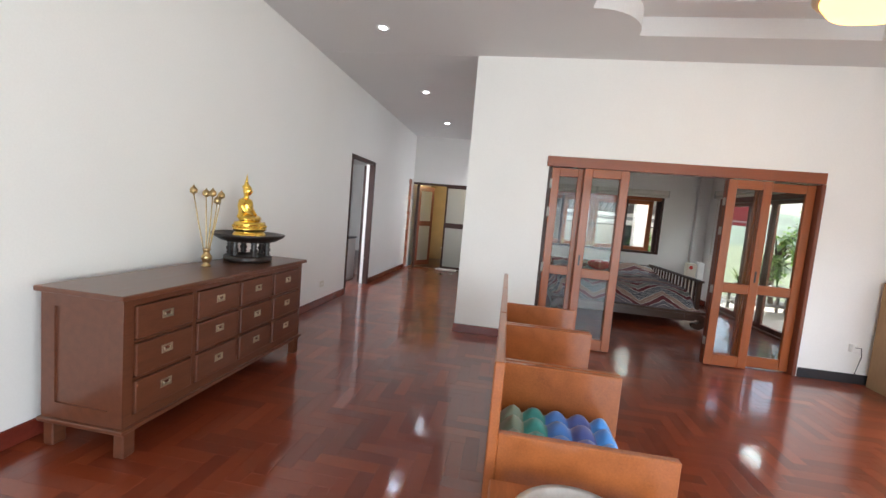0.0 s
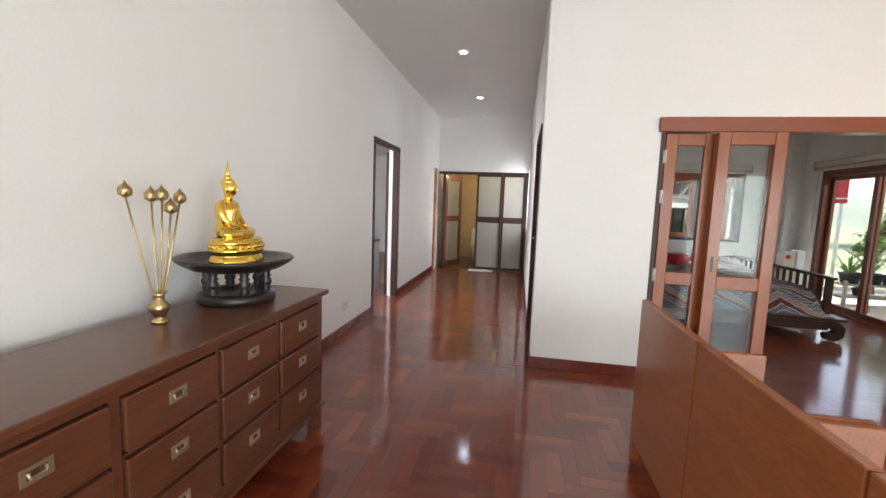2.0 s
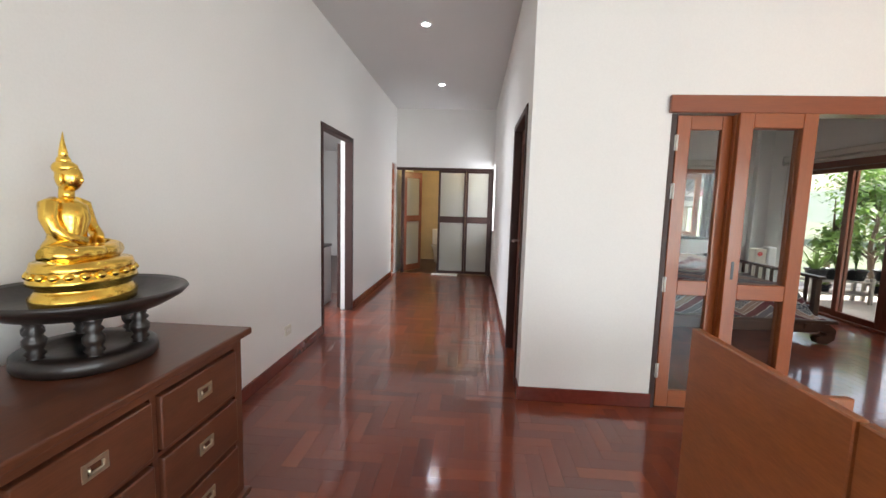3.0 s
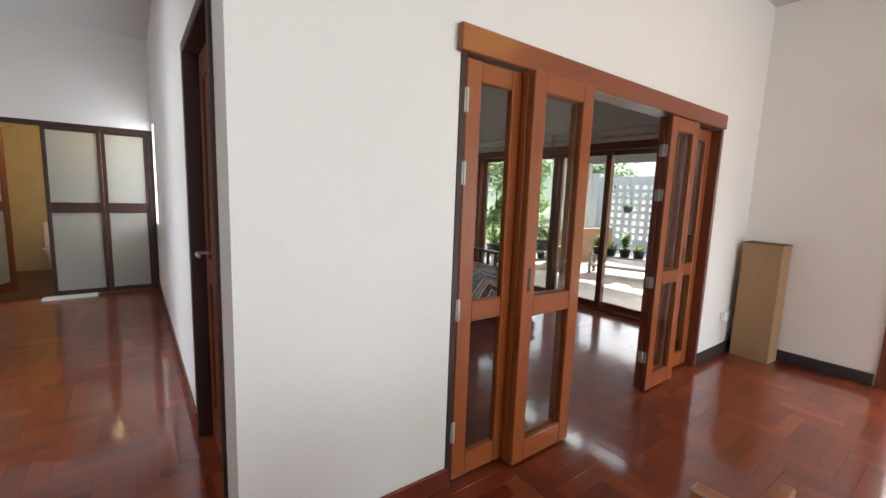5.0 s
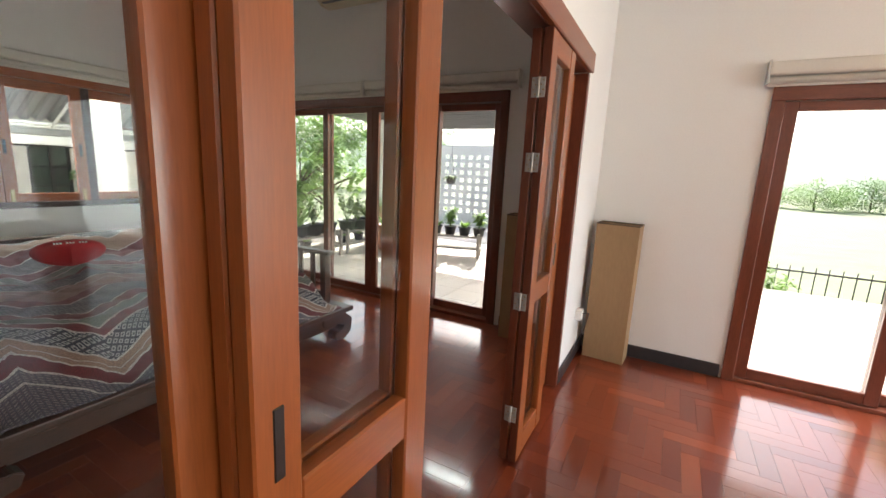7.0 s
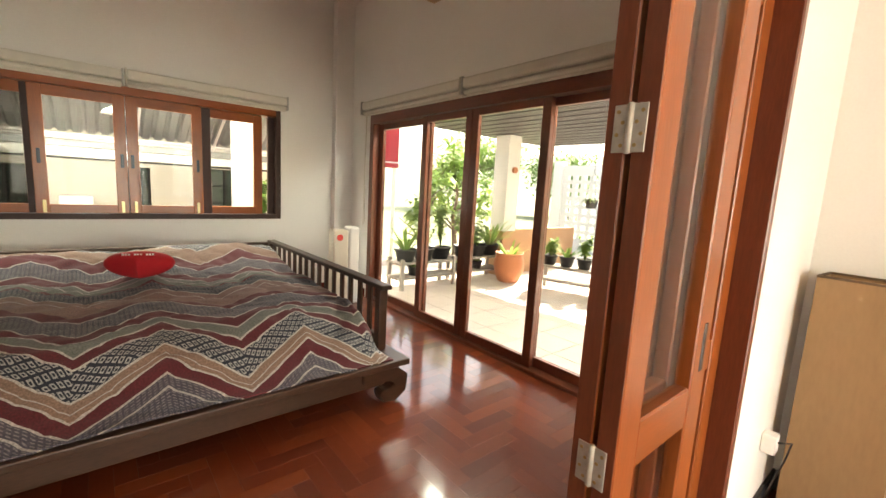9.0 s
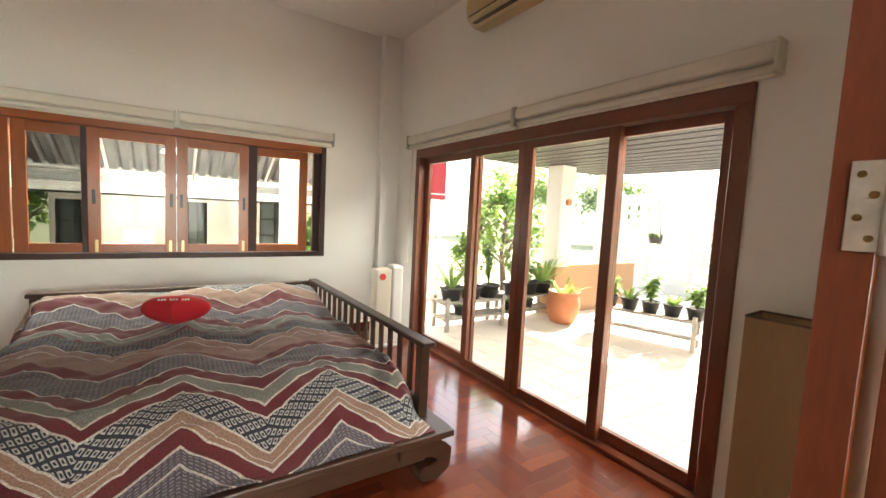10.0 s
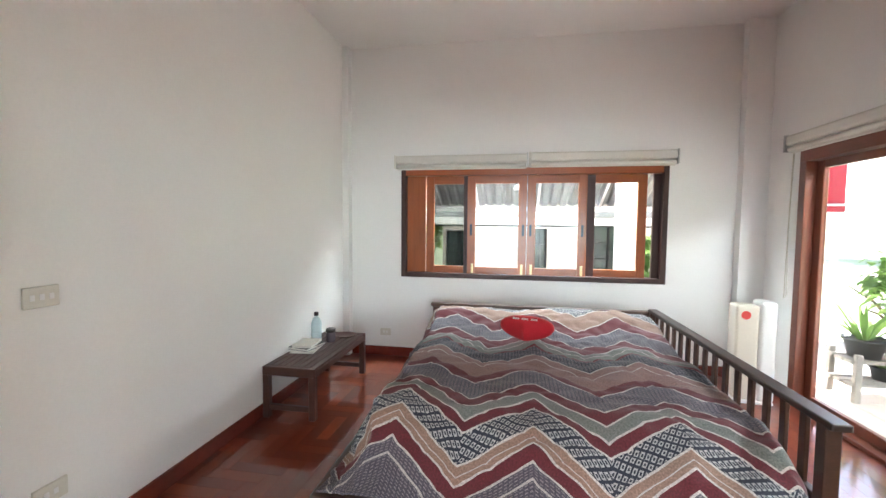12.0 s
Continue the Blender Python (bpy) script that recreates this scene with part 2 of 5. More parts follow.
def thing(name, at, label, category, group="", kind="", turn=0.0):
    """An empty at a thing's base."""
    ob = new(name)
    ob.matrix_basis = pose(*at, 0, 0, turn)
    ob.empty_display_size = 0.1
    return tagged(ob, label, category, group, kind)


def single(name, bm, mat, label, category, group="", kind="", at=(0, 0, 0), turn=0.0):
    """A thing that is one mesh."""
    ob = new(name, mesh_of(name, bm, mat))
    ob.matrix_basis = pose(*at, 0, 0, turn)
    return tagged(ob, label, category, group, kind)


def structure(name, bm, mat, label="", category=""):
    return single(name, bm, mat, label, category, kind="structure")


# ---- structure ----
WX, EX = -2.09, 4.2          # inner faces of the west and east walls
FY = 4.907                   # face of the wall between living room and bedroom
BY = 9.33                    # bedroom's north wall
HX = -0.223                  # hall's east face
NX = 0.04                    # bedroom's west face
CEIL_Z, BED_CEIL = 3.14, 3.36

bm = bmesh.new()
box(bm, (-4.6, -3.6, -0.12), (4.42, 12.6, -0.012))
structure("floor", bm, material("floor_bed", (0.06, 0.018, 0.01), 0.3, vary=0.2), "dark bed under the parquet strips", "floor")


def wall(name, axis, w0, w1, us, vs, holes=(), mat=None):
    bm = bmesh.new()
    slab(bm, axis, w0, w1, us, vs, list(holes))
    return structure(name, bm, mat or WHITE, "smooth white painted plaster wall", "wall")


wall("wall_west", 0, WX - 0.15, WX, (-3.6, 10.98), (-0.05, 3.3), [(6.08, 7.153, -0.06, 2.13), (9.63, 10.02, -0.06, 2.1)])
wall("wall_facade", 1, FY, FY + 0.12, (HX, EX), (-0.05, 3.5), [(0.70, 3.36, -0.06, 2.095)])
wall("wall_hall_east", 0, HX, NX, (FY + 0.12, 12.4), (-0.05, 3.5), [(5.12, 6.03, -0.06, 2.09), (9.55, 10.0, 0.9, 2.1)])
wall("wall_bedroom_north", 1, BY, BY + 0.15, (NX, EX), (-0.05, 3.6), [(0.68, 3.375, 0.89, 2.06)])
# the southernmost opening is unseen, added to hold the east fill lamp
wall("wall_east", 0, EX, EX + 0.15, (-3.6, BY + 0.15), (-0.05, 3.6), [(5.69, 8.787, -0.06, 2.082), (1.0, 3.905, -0.06, 2.02), (-2.95, -0.25, -0.06, 2.1)])
wall("wall_south", 1, -3.75, -3.6, (WX - 0.15, EX + 0.15), (-0.05, 3.3), [(-0.9, 3.4, -0.06, 2.3)])
wall("wall_hall_end", 1, 10.06, 10.18, (WX, HX), (2.05, 3.3))
# bathroom and side room shells
wall("wall_bathroom_north", 1, 12.3, 12.4, (WX - 0.15, HX), (-0.05, 2.6), mat=material("beige_bath_tile", (0.55, 0.43, 0.24), 0.3, vary=0.15, scale=3, fine=40))
wall("wall_bathroom_west", 0, WX - 0.15, WX, (10.98, 12.3), (-0.05, 2.6))
wall("wall_side_room_west", 0, -4.6, -4.5, (5.0, 12.4), (-0.05, 2.8), [(5.4, 7.4, 0.8, 2.2)])
wall("wall_side_room_south", 1, 5.0, 5.1, (-4.5, WX - 0.15), (-0.05, 2.8))
wall("wall_side_room_north", 1, 12.3, 12.4, (-4.5, WX - 0.15), (-0.05, 2.8))
bm = bmesh.new()
box(bm, (-4.6, 5.0, 2.6), (WX - 0.15, 12.4, 2.7))
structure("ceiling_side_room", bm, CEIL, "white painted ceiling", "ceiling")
bm = bmesh.new()
box(bm, (WX, 10.18, 2.5), (HX, 12.3, 2.6))
structure("ceiling_bathroom", bm, CEIL, "white painted ceiling", "ceiling")

# living room ceiling with a raised, stepped tray; its corners are scooped
def tray_ceiling():
    x0, x1, y0, y1, r = 0.80, 3.75, -1.2, 4.32, 0.5
    corner = []
    for cx, cy, a0 in ((x1, y1, 180), (x0, y1, 270), (x0, y0, 0), (x1, y0, 90)):
        arc = [(cx + r * math.cos(radians(a)), cy + r * math.sin(radians(a))) for a in (range(a0 + 90, a0 - 1, -10))]
        corner.append(arc)
    loop = [p for arc in corner for p in arc]
    bm = bmesh.new()
    outer = [bm.verts.new((x, y, CEIL_Z)) for x, y in ((EX, FY), (WX, FY), (WX, -3.6), (EX, -3.6))]
    inner = [bm.verts.new((x, y, CEIL_Z)) for x, y in loop]
    edges = [bm.edges.new((outer[i], outer[(i + 1) % 4])) for i in range(4)]
    edges += [bm.edges.new((inner[i], inner[(i + 1) % len(inner)])) for i in range(len(inner))]
    bmesh.ops.triangle_fill(bm, use_beauty=True, edges=edges)
    for f in [f for f in bm.faces if x0 + r < f.calc_center_median().x < x1 - r and y0 + r < f.calc_center_median().y < y1 - r]:
        bm.faces.remove(f)
    steps, zs = [inner], [(0.0, 0.17), (0.28, 0.17), (0.28, 0.27)]
    mx, my = (x0 + x1) / 2, (y0 + y1) / 2
    prev = inner
    for inset, dz in zs:
        ring = [bm.verts.new((x + (mx - x) * inset / (x1 - mx), y + (my - y) * inset / (y1 - my), CEIL_Z + dz)) for x, y in loop]
        for i in range(len(loop)):
            bm.faces.new((prev[i], prev[(i + 1) % len(loop)], ring[(i + 1) % len(loop)], ring[i]))
        prev = ring
    bm.faces.new(prev)
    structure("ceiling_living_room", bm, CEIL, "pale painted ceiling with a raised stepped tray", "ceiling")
    bm = bmesh.new()
    box(bm, (WX - 0.15, -3.75, CEIL_Z + 0.32), (EX + 0.15, FY, CEIL_Z + 0.4))
    structure("roof_slab", bm, CEIL, "concrete slab above the ceiling", "roof")


tray_ceiling()
bm = bmesh.new()
box(bm, (WX, FY, CEIL_Z - 0.003), (HX, 10.06, CEIL_Z + 0.1))
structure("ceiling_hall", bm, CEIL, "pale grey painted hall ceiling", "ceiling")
bm = bmesh.new()
box(bm, (NX, FY + 0.12, BED_CEIL), (EX, BY, BED_CEIL + 0.1))
structure("ceiling_bedroom", bm, WHITE, "pale painted bedroom ceiling", "ceiling")
# corner pillars of the bedroom
for nm, x0, x1 in (("pillar_1", NX, NX + 0.07), ("pillar_2", EX - 0.22, EX)):
    bm = bmesh.new()
    box(bm, (x0, BY - 0.1, 0), (x1, BY, BED_CEIL))
    structure(nm, bm, WHITE, "white painted corner pillar", "pillar")


# skirting boards
def skirting(name, lo, hi, mat=SKIRT):
    bm = soft_box(lo, hi, 0.004, 1)
    structure(name, bm, mat, "glossy dark red wooden skirting board", "skirting")


skirting("baseboard", (WX, -3.6, 0), (WX + 0.015, 6.08, 0.1))
skirting("baseboard", (WX, 7.153, 0), (WX + 0.015, 9.6, 0.1))
skirting("baseboard", (HX - 0.015, FY - 0.015, 0), (0.68, FY, 0.1))
skirting("baseboard", (HX - 0.015, FY, 0), (HX, 5.05, 0.1))
skirting("baseboard", (HX - 0.015, 6.08, 0), (HX, 10.0, 0.1))
skirting("baseboard", (3.40, FY - 0.015, 0), (EX, FY, 0.1), SKIRT_GREY)
skirting("baseboard", (EX - 0.015, 3.92, 0), (EX, FY - 0.015, 0.1), SKIRT_GREY)
skirting("baseboard", (NX, FY + 0.12, 0), (NX + 0.015, BY - 0.1, 0.1))
skirting("baseboard", (NX + 0.07, BY - 0.015, 0), (EX - 0.22, BY, 0.1))
skirting("baseboard", (EX - 0.015, 8.84, 0), (EX, BY - 0.1, 0.1))
skirting("baseboard", (EX - 0.015, FY + 0.12, 0), (EX, 5.64, 0.1))


# ---- doors and windows ----
def door_lining(name, axis, w0, w1, u0, u1, top, t=0.05, proud=0.012, mat=DOORDARK):
    """A wooden lining in an opening: two jambs and a head, a little proud of the wall."""
    ob = thing(name, (0, 0, 0), "dark stained wooden door frame", "door frame", kind="structure")
    for nm, a, b, z0, z1 in (("jamb", u0, u0 + t, 0, top - t), ("jamb", u1 - t, u1, 0, top - t), ("head", u0, u1, top - t, top)):
        lo, hi = ((w0 - proud, a, z0), (w1 + proud, b, z1)) if axis == 0 else ((a, w0 - proud, z0), (b, w1 + proud, z1))
        part(nm, soft_box(lo, hi, 0.004, 1), mat, ob)
    return ob


def lever(parent, at, side, along):
    bm = bmesh.new()
    x, y, z = at
    tube(bm, [(x, y, z), (x + side * 0.05, y, z), (x + side * 0.055, y + along * 0.03, z), (x + side * 0.055, y + along * 0.12, z)], 0.009, 10)
    lathe(bm, [(0.0001, -0.002), (0.025, -0.002), (0.025, 0.002), (0.0001, 0.002)], (x, y, z), 14)
    part("door_handle", bm, STEEL, parent, "brushed steel lever handle")


door_lining("door_frame_1", 0, WX - 0.07, WX, 6.08, 7.153, 2.13)
door_lining("door_frame_2", 0, HX, NX, 5.12, 6.03, 2.09)


# folding teak doors between living room and bedroom
def folding_leaf(x0, x1, y, pulls=(), shaded_edge=False):
    ob = thing("folding_door_leaf", (0, 0, 0), "orange teak folding door leaf with two clear panes", "door", "folding teak door leaves")
    yb, yf = y + 0.038, y
    z0, z1 = 0.012, 1.975
    for nm, a, b in (("stile", x0, x0 + 0.085), ("stile", x1 - 0.085, x1)):
        part(nm, soft_box((a, yf, z0), (b, yb, z1), 0.004, 1), TEAK, ob)
    for c, d in ((z0, 0.13), (0.80, 0.90), (1.885, z1)):
        part("rail", soft_box((x0 + 0.085, yf + 0.002, c), (x1 - 0.085, yb - 0.002, d), 0.004, 1), TEAK_H, ob)
    for c, d in ((0.13, 0.80), (0.90, 1.885)):
        bm = bmesh.new()
        box(bm, (x0 + 0.08, y + 0.016, c - 0.004), (x1 - 0.08, y + 0.021, d + 0.004))
        p = part("pane", bm, LEAFGLASS, ob, "clear glass pane")
        p.visible_shadow = False
    # thin added strip: the shade on the leaf's edge, painted in red-brown
    if shaded_edge:
        part("edge_shade", soft_box((x0 - 0.002, yf + 0.001, z0), (x0, yb - 0.001, z1), 0.0005, 1), REDWOOD, ob, "thin strip on the leaf edge, its shade put in as darker red-brown")
    for px in pulls:
        part("recessed_pull", soft_box((px - 0.011, yf - 0.002, 0.93), (px + 0.011, yf + 0.01, 1.05), 0.003, 1), BLACKWOOD, ob, "dark recessed finger pull")
    return ob


def hinge(at):
    ob = thing("butt_hinge", at, "steel butt hinge with screws on a teak door", "hinge", "door hinges")
    for s in (-1, 1):
        part("plate", soft_box((-0.003, min(s * 0.003, s * 0.029), -0.04), (0.0, max(s * 0.003, s * 0.029), 0.04), 0.001, 1), HINGE, ob)
        for q, z in ((0.012, -0.028), (0.021, -0.01), (0.012, 0.01), (0.021, 0.028)):
            bm = bmesh.new()
            tube(bm, [(-0.0042, s * q, z), (-0.003, s * q, z)], 0.0035, 8)
            part("screw", bm, BRASS, ob)
    bm = bmesh.new()
    lathe(bm, [(0.004, -0.042), (0.006, -0.04), (0.006, 0.04), (0.004, 0.042)], (-0.003, 0, 0), 10)
    part("knuckle", bm, HINGE, ob)
    return ob


def small_hinge(at):
    ob = thing("butt_hinge", at, "slim steel hinge between jamb and door leaf", "hinge", "door hinges")
    for s in (-1, 1):
        part("plate", soft_box((min(0, s * 0.012), -0.0035, -0.05), (max(0, s * 0.012), 0.0, 0.05), 0.001, 1), HINGE, ob)
    bm = bmesh.new()
    lathe(bm, [(0.004, -0.052), (0.006, -0.05), (0.006, 0.05), (0.004, 0.052)], (0, -0.004, 0), 10)
    part("knuckle", bm, HINGE, ob)
    return ob


ob = thing("sliding_door_frame", (0, 0, 0), "teak frame and deep head board of a wide doorway", "door frame", kind="structure")
part("head_board", soft_box((0.645, FY - 0.035, 1.985), (3.372, FY - 0.001, 2.095), 0.005, 1), HEADBOARD, ob)
part("head", soft_box((0.70, FY + 0.001, 1.99), (3.36, FY + 0.12, 2.093), 0.004, 1), REDWOOD, ob)
part("jamb", soft_box((0.668, FY - 0.004, 0), (0.704, FY + 0.125, 1.985), 0.004, 1), DOORDARK, ob)
part("jamb", soft_box((3.353, FY - 0.012, 0), (3.39, FY + 0.125, 1.985), 0.004, 1), REDWOOD, ob)
folding_leaf(0.708, 1.07, FY - 0.002)
folding_leaf(1.04, 1.50, FY - 0.088, [1.082])
folding_leaf(1.04, 1.50, FY - 0.045)
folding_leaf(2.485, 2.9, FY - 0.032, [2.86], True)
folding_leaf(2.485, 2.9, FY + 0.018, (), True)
folding_leaf(2.80, 3.35, FY + 0.062, [2.925])
for hz in (0.26, 0.82, 1.44, 1.745):
    hinge((2.483, FY + 0.012, hz))
for hz in (0.27, 0.87, 1.49, 1.80):
    small_hinge((0.7055, FY - 0.004, hz))


# glazed sliding doors of the east wall, in two tracks
def sliding_doors(name, y0, y1, top, panels, label):
    ob = thing(name, (0, 0, 0), label, "sliding door", kind="structure")
    t = 0.075
    part("jamb", soft_box((EX - 0.02, y0, 0), (EX + 0.13, y0 + t, top - 0.09), 0.004, 1), REDWOOD, ob)
    part("jamb", soft_box((EX - 0.02, y1 - t, 0), (EX + 0.13, y1, top - 0.09), 0.004, 1), REDWOOD, ob)
    part("head", soft_box((EX - 0.02, y0, top - 0.09), (EX + 0.13, y1, top), 0.004, 1), REDWOOD_Y, ob)
    part("sill", soft_box((EX - 0.02, y0 + t, 0), (EX + 0.13, y1 - t, 0.03), 0.004, 1), REDWOOD_Y, ob)
    for a, b, track in panels:
        x0 = EX + 0.01 + 0.05 * track
        x1 = x0 + 0.04
        z0, z1 = 0.032, top - 0.092
        d = part("door_panel", soft_box((x0, a, z0), (x1, a + 0.075, z1), 0.004, 1), REDWOOD, ob, "red-brown framed glass door panel")
        part("stile", soft_box((x0, b - 0.075, z0), (x1, b, z1), 0.004, 1), REDWOOD, d)
        part("rail", soft_box((x0 + 0.001, a + 0.075, z0), (x1 - 0.001, b - 0.075, z0 + 0.075), 0.004, 1), REDWOOD_Y, d)
        part("rail", soft_box((x0 + 0.001, a + 0.075, z1 - 0.06), (x1 - 0.001, b - 0.075, z1), 0.004, 1), REDWOOD_Y, d)
        bm = bmesh.new()
        box(bm, (x0 + 0.017, a + 0.07, z0 + 0.07), (x0 + 0.022, b - 0.07, z1 - 0.055))
        p = part("pane", bm, GLASS, d, "clear glass pane")
        p.visible_shadow = False
    return ob


sliding_doors("door_1", 5.69, 8.787, 2.082, [(5.765, 6.46, 1), (6.375, 7.16, 0), (7.164, 7.85, 0), (7.77, 8.71, 1)], "red-brown wooden sliding glass doors to the terrace")
sliding_doors("door_2", 1.0, 3.905, 2.02, [(1.075, 1.8, 0), (1.73, 2.46, 1), (2.464, 3.13, 1), (3.06, 3.83, 0)], "red-brown wooden sliding glass doors of the living room")


# bedroom window: four sliding sashes
def north_window():
    ob = thing("window_1", (0, 0, 0), "wide teak window with four sliding sashes and brass bolts", "window", kind="structure")
    x0, x1, z0, z1, t = 0.68, 3.375, 0.89, 2.06, 0.05
    ya, yb = BY - 0.02, BY + 0.13
    part("jamb", soft_box((x0, ya, z0), (x0 + t, yb, z1), 0.004, 1), DOORDARK, ob)
    part("jamb", soft_box((x1 - t, ya, z0), (x1, yb, z1), 0.004, 1), DOORDARK, ob)
    part("head", soft_box((x0 + t, ya, z1 - 0.075), (x1 - t, yb, z1), 0.004, 1), TEAK_H, ob)
    part("window_sill", soft_box((x0 + t, ya, z0), (x1 - t, yb, z0 + t), 0.004, 1), DOORDARK, ob)
    for a, b, track in ((0.945, 1.44, 1), (1.40, 2.02, 0), (2.025, 2.62, 0), (2.62, 3.2, 1)):
        y0 = BY + 0.012 + 0.045 * track
        y1 = y0 + 0.038
        c, d = z0 + t, z1 - 0.076
        # two outer-track stiles are teak in shade; the dark colour paints that shade
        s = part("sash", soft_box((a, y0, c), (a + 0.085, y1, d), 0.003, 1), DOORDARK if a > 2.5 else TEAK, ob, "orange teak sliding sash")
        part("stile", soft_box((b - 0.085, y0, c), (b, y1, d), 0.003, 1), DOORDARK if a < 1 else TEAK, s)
        part("rail", soft_box((a + 0.085, y0 + 0.001, c), (b - 0.085, y1 - 0.001, c + 0.075), 0.003, 1), TEAK_H, s)
        part("rail", soft_box((a + 0.085, y0 + 0.001, d - 0.085), (b - 0.085, y1 - 0.001, d), 0.003, 1), TEAK_H, s)
        bm = bmesh.new()
        box(bm, (a + 0.08, y0 + 0.016, c + 0.07), (b - 0.08, y0 + 0.021, d - 0.08))
        p = part("pane", bm, FLYSCREEN, s, "dark fly screen") if a < 1 else part("pane", bm, GLASS, s, "clear glass pane")
        p.visible_shadow = False
    part("side_board", soft_box((x0 + t, BY + 0.055, z0 + t), (0.935, BY + 0.1, z1 - 0.075), 0.003, 1), TEAK, ob)
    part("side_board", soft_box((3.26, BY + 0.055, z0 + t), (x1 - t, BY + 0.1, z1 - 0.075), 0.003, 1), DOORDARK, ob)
    for bx in (1.455, 1.975, 2.07, 2.575):
        part("bolt", soft_box((bx - 0.012, BY + 0.003, 0.945), (bx + 0.012, BY + 0.013, 1.05), 0.003, 1), BRASS, ob, "brass flush bolt")
    for bx in (1.44, 1.985, 2.06, 2.58):
        part("recessed_pull", soft_box((bx - 0.012, BY + 0.008, 1.35), (bx + 0.012, BY + 0.02, 1.47), 0.003, 1), BLACKWOOD, ob)
    return ob


north_window()


def panel_door(name, axis, w, u0, u1, z1, mat, label):
    """A solid leaf with two sunk panels."""
    ob = thing(name, (0, 0, 0), label, "door", kind="structure")
    bm = bmesh.new()
    slab(bm, axis, w, w + 0.04, (u0, u1), (0.01, z1), [(u0 + 0.1, u1 - 0.1, 0.2, 0.9), (u0 + 0.1, u1 - 0.1, 1.02, z1 - 0.12)])
    part("leaf", bm, mat, ob)
    for c, d in ((0.2, 0.9), (1.02, z1 - 0.12)):
        lo, hi = ((w + 0.012, u0 + 0.1, c), (w + 0.028, u1 - 0.1, d)) if axis == 0 else ((u0 + 0.1, w + 0.012, c), (u1 - 0.1, w + 0.028, d))
        bm = bmesh.new()
        box(bm, lo, hi)
        part("panel", bm, mat, ob)
    return ob


ob = panel_door("door_3", 0, HX + 0.06, 5.17, 5.98, 2.035, REDWOOD, "closed red-brown panelled wooden door of the hall")
lever(ob, (HX + 0.06, 5.9, 1.05), -1, -1)
# open leaf of the side room, folded back against the wall
ob = panel_door("door_4", 0, WX - 0.2, 7.17, 7.98, 2.07, DOORDARK, "dark wooden door standing open into the side room")
lever(ob, (WX - 0.2, 7.9, 1.05), -1, -1)

# glazed teak door at the end of the hall's west wall
ob = thing("door_5", (0, 0, 0), "teak door with small square panes", "door", kind="structure")
bm = bmesh.new()
panes = [(9.70, 9.96, 0.22 + 0.37 * k, 0.22 + 0.37 * k + 0.29) for k in range(5)]
slab(bm, 0, WX - 0.07, WX - 0.03, (9.63, 10.02), (0.01, 2.1), panes)
part("leaf", bm, TEAK, ob)
for a, b, c, d in panes:
    bm = bmesh.new()
    box(bm, (WX - 0.052, a - 0.004, c - 0.004), (WX - 0.047, b + 0.004, d + 0.004))
    p = part("pane", bm, GLASS, ob, "clear glass pane")
    p.visible_shadow = False

# bathroom front: dark framed sliding partition with frosted panes
ob = thing("partition_1", (0, 0, 0), "dark wooden sliding partition with frosted panes and an open door", "partition", kind="structure")
py = 10.075
part("head", soft_box((WX + 0.005, py, 2.0), (HX - 0.003, py + 0.09, 2.05), 0.004, 1), DOORDARK, ob)
for px in (WX + 0.1, -0.285):
    part("post", soft_box((px, py, 0), (px + 0.06, py + 0.09, 2.0), 0.004, 1), DOORDARK, ob)
for x0, x1 in ((-1.27, -0.745), (-0.74, -0.285)):
    pan = part("panel_frame", soft_box((x0, py + 0.02, 0.02), (x0 + 0.04, py + 0.06, 2.0), 0.003, 1), DOORDARK, ob)
    part("stile", soft_box((x1 - 0.035, py + 0.02, 0.02), (x1, py + 0.06, 2.0), 0.003, 1), DOORDARK, pan)
    for c, d in ((0.02, 0.07), (1.01, 1.13), (1.96, 2.0)):
        part("rail", soft_box((x0 + 0.04, py + 0.021, c), (x1 - 0.035, py + 0.059, d), 0.003, 1), DOORDARK, pan)
    for c, d in ((0.07, 1.01), (1.13, 1.96)):
        bm = bmesh.new()
        box(bm, (x0 + 0.036, py + 0.035, c - 0.003), (x1 - 0.031, py + 0.042, d + 0.003))
        part("frosted_pane", bm, FROST, pan, "frosted glass pane")
d = thing("door_6", (WX + 0.16, py + 0.05, 0), "teak bathroom door standing ajar", "door", kind="structure", turn=62)
for a, b in ((0, 0.08), (0.5, 0.58)):
    part("stile", soft_box((a, 0, 0.02), (b, 0.035, 1.98), 0.003, 1), REDWOOD, d)
for c, e in ((0.02, 0.14), (1.0, 1.12), (1.86, 1.98)):
    part("rail", soft_box((0.08, 0.001, c), (0.5, 0.034, e), 0.003, 1), REDWOOD, d)
for c, e in ((0.14, 1.0), (1.12, 1.86)):
    bm = bmesh.new()
    box(bm, (0.076, 0.013, c - 0.003), (0.504, 0.02, e + 0.003))
    part("pane", bm, FROST, d, "frosted glass pane")
single("bath_mat", soft_box((-1.36, 9.9, 0.0), (-0.86, 10.06, 0.022), 0.006, 2), WHITEPL, "white bath mat on the floor before the bathroom", "mat")
# toilet behind the open door
t = thing("toilet", (-1.35, 11.75, 0), "white ceramic toilet with cistern", "toilet", turn=0)
bm = bmesh.new()
lathe(bm, [(0.12, 0), (0.13, 0.12), (0.16, 0.3), (0.2, 0.38), (0.2, 0.4)], (0, 0, 0), 24)
part("bowl", bm, WHITEPL, t)
part("cistern", soft_box((-0.2, 0.2, 0.36), (0.2, 0.4, 0.76), 0.02, 3), WHITEPL, t)
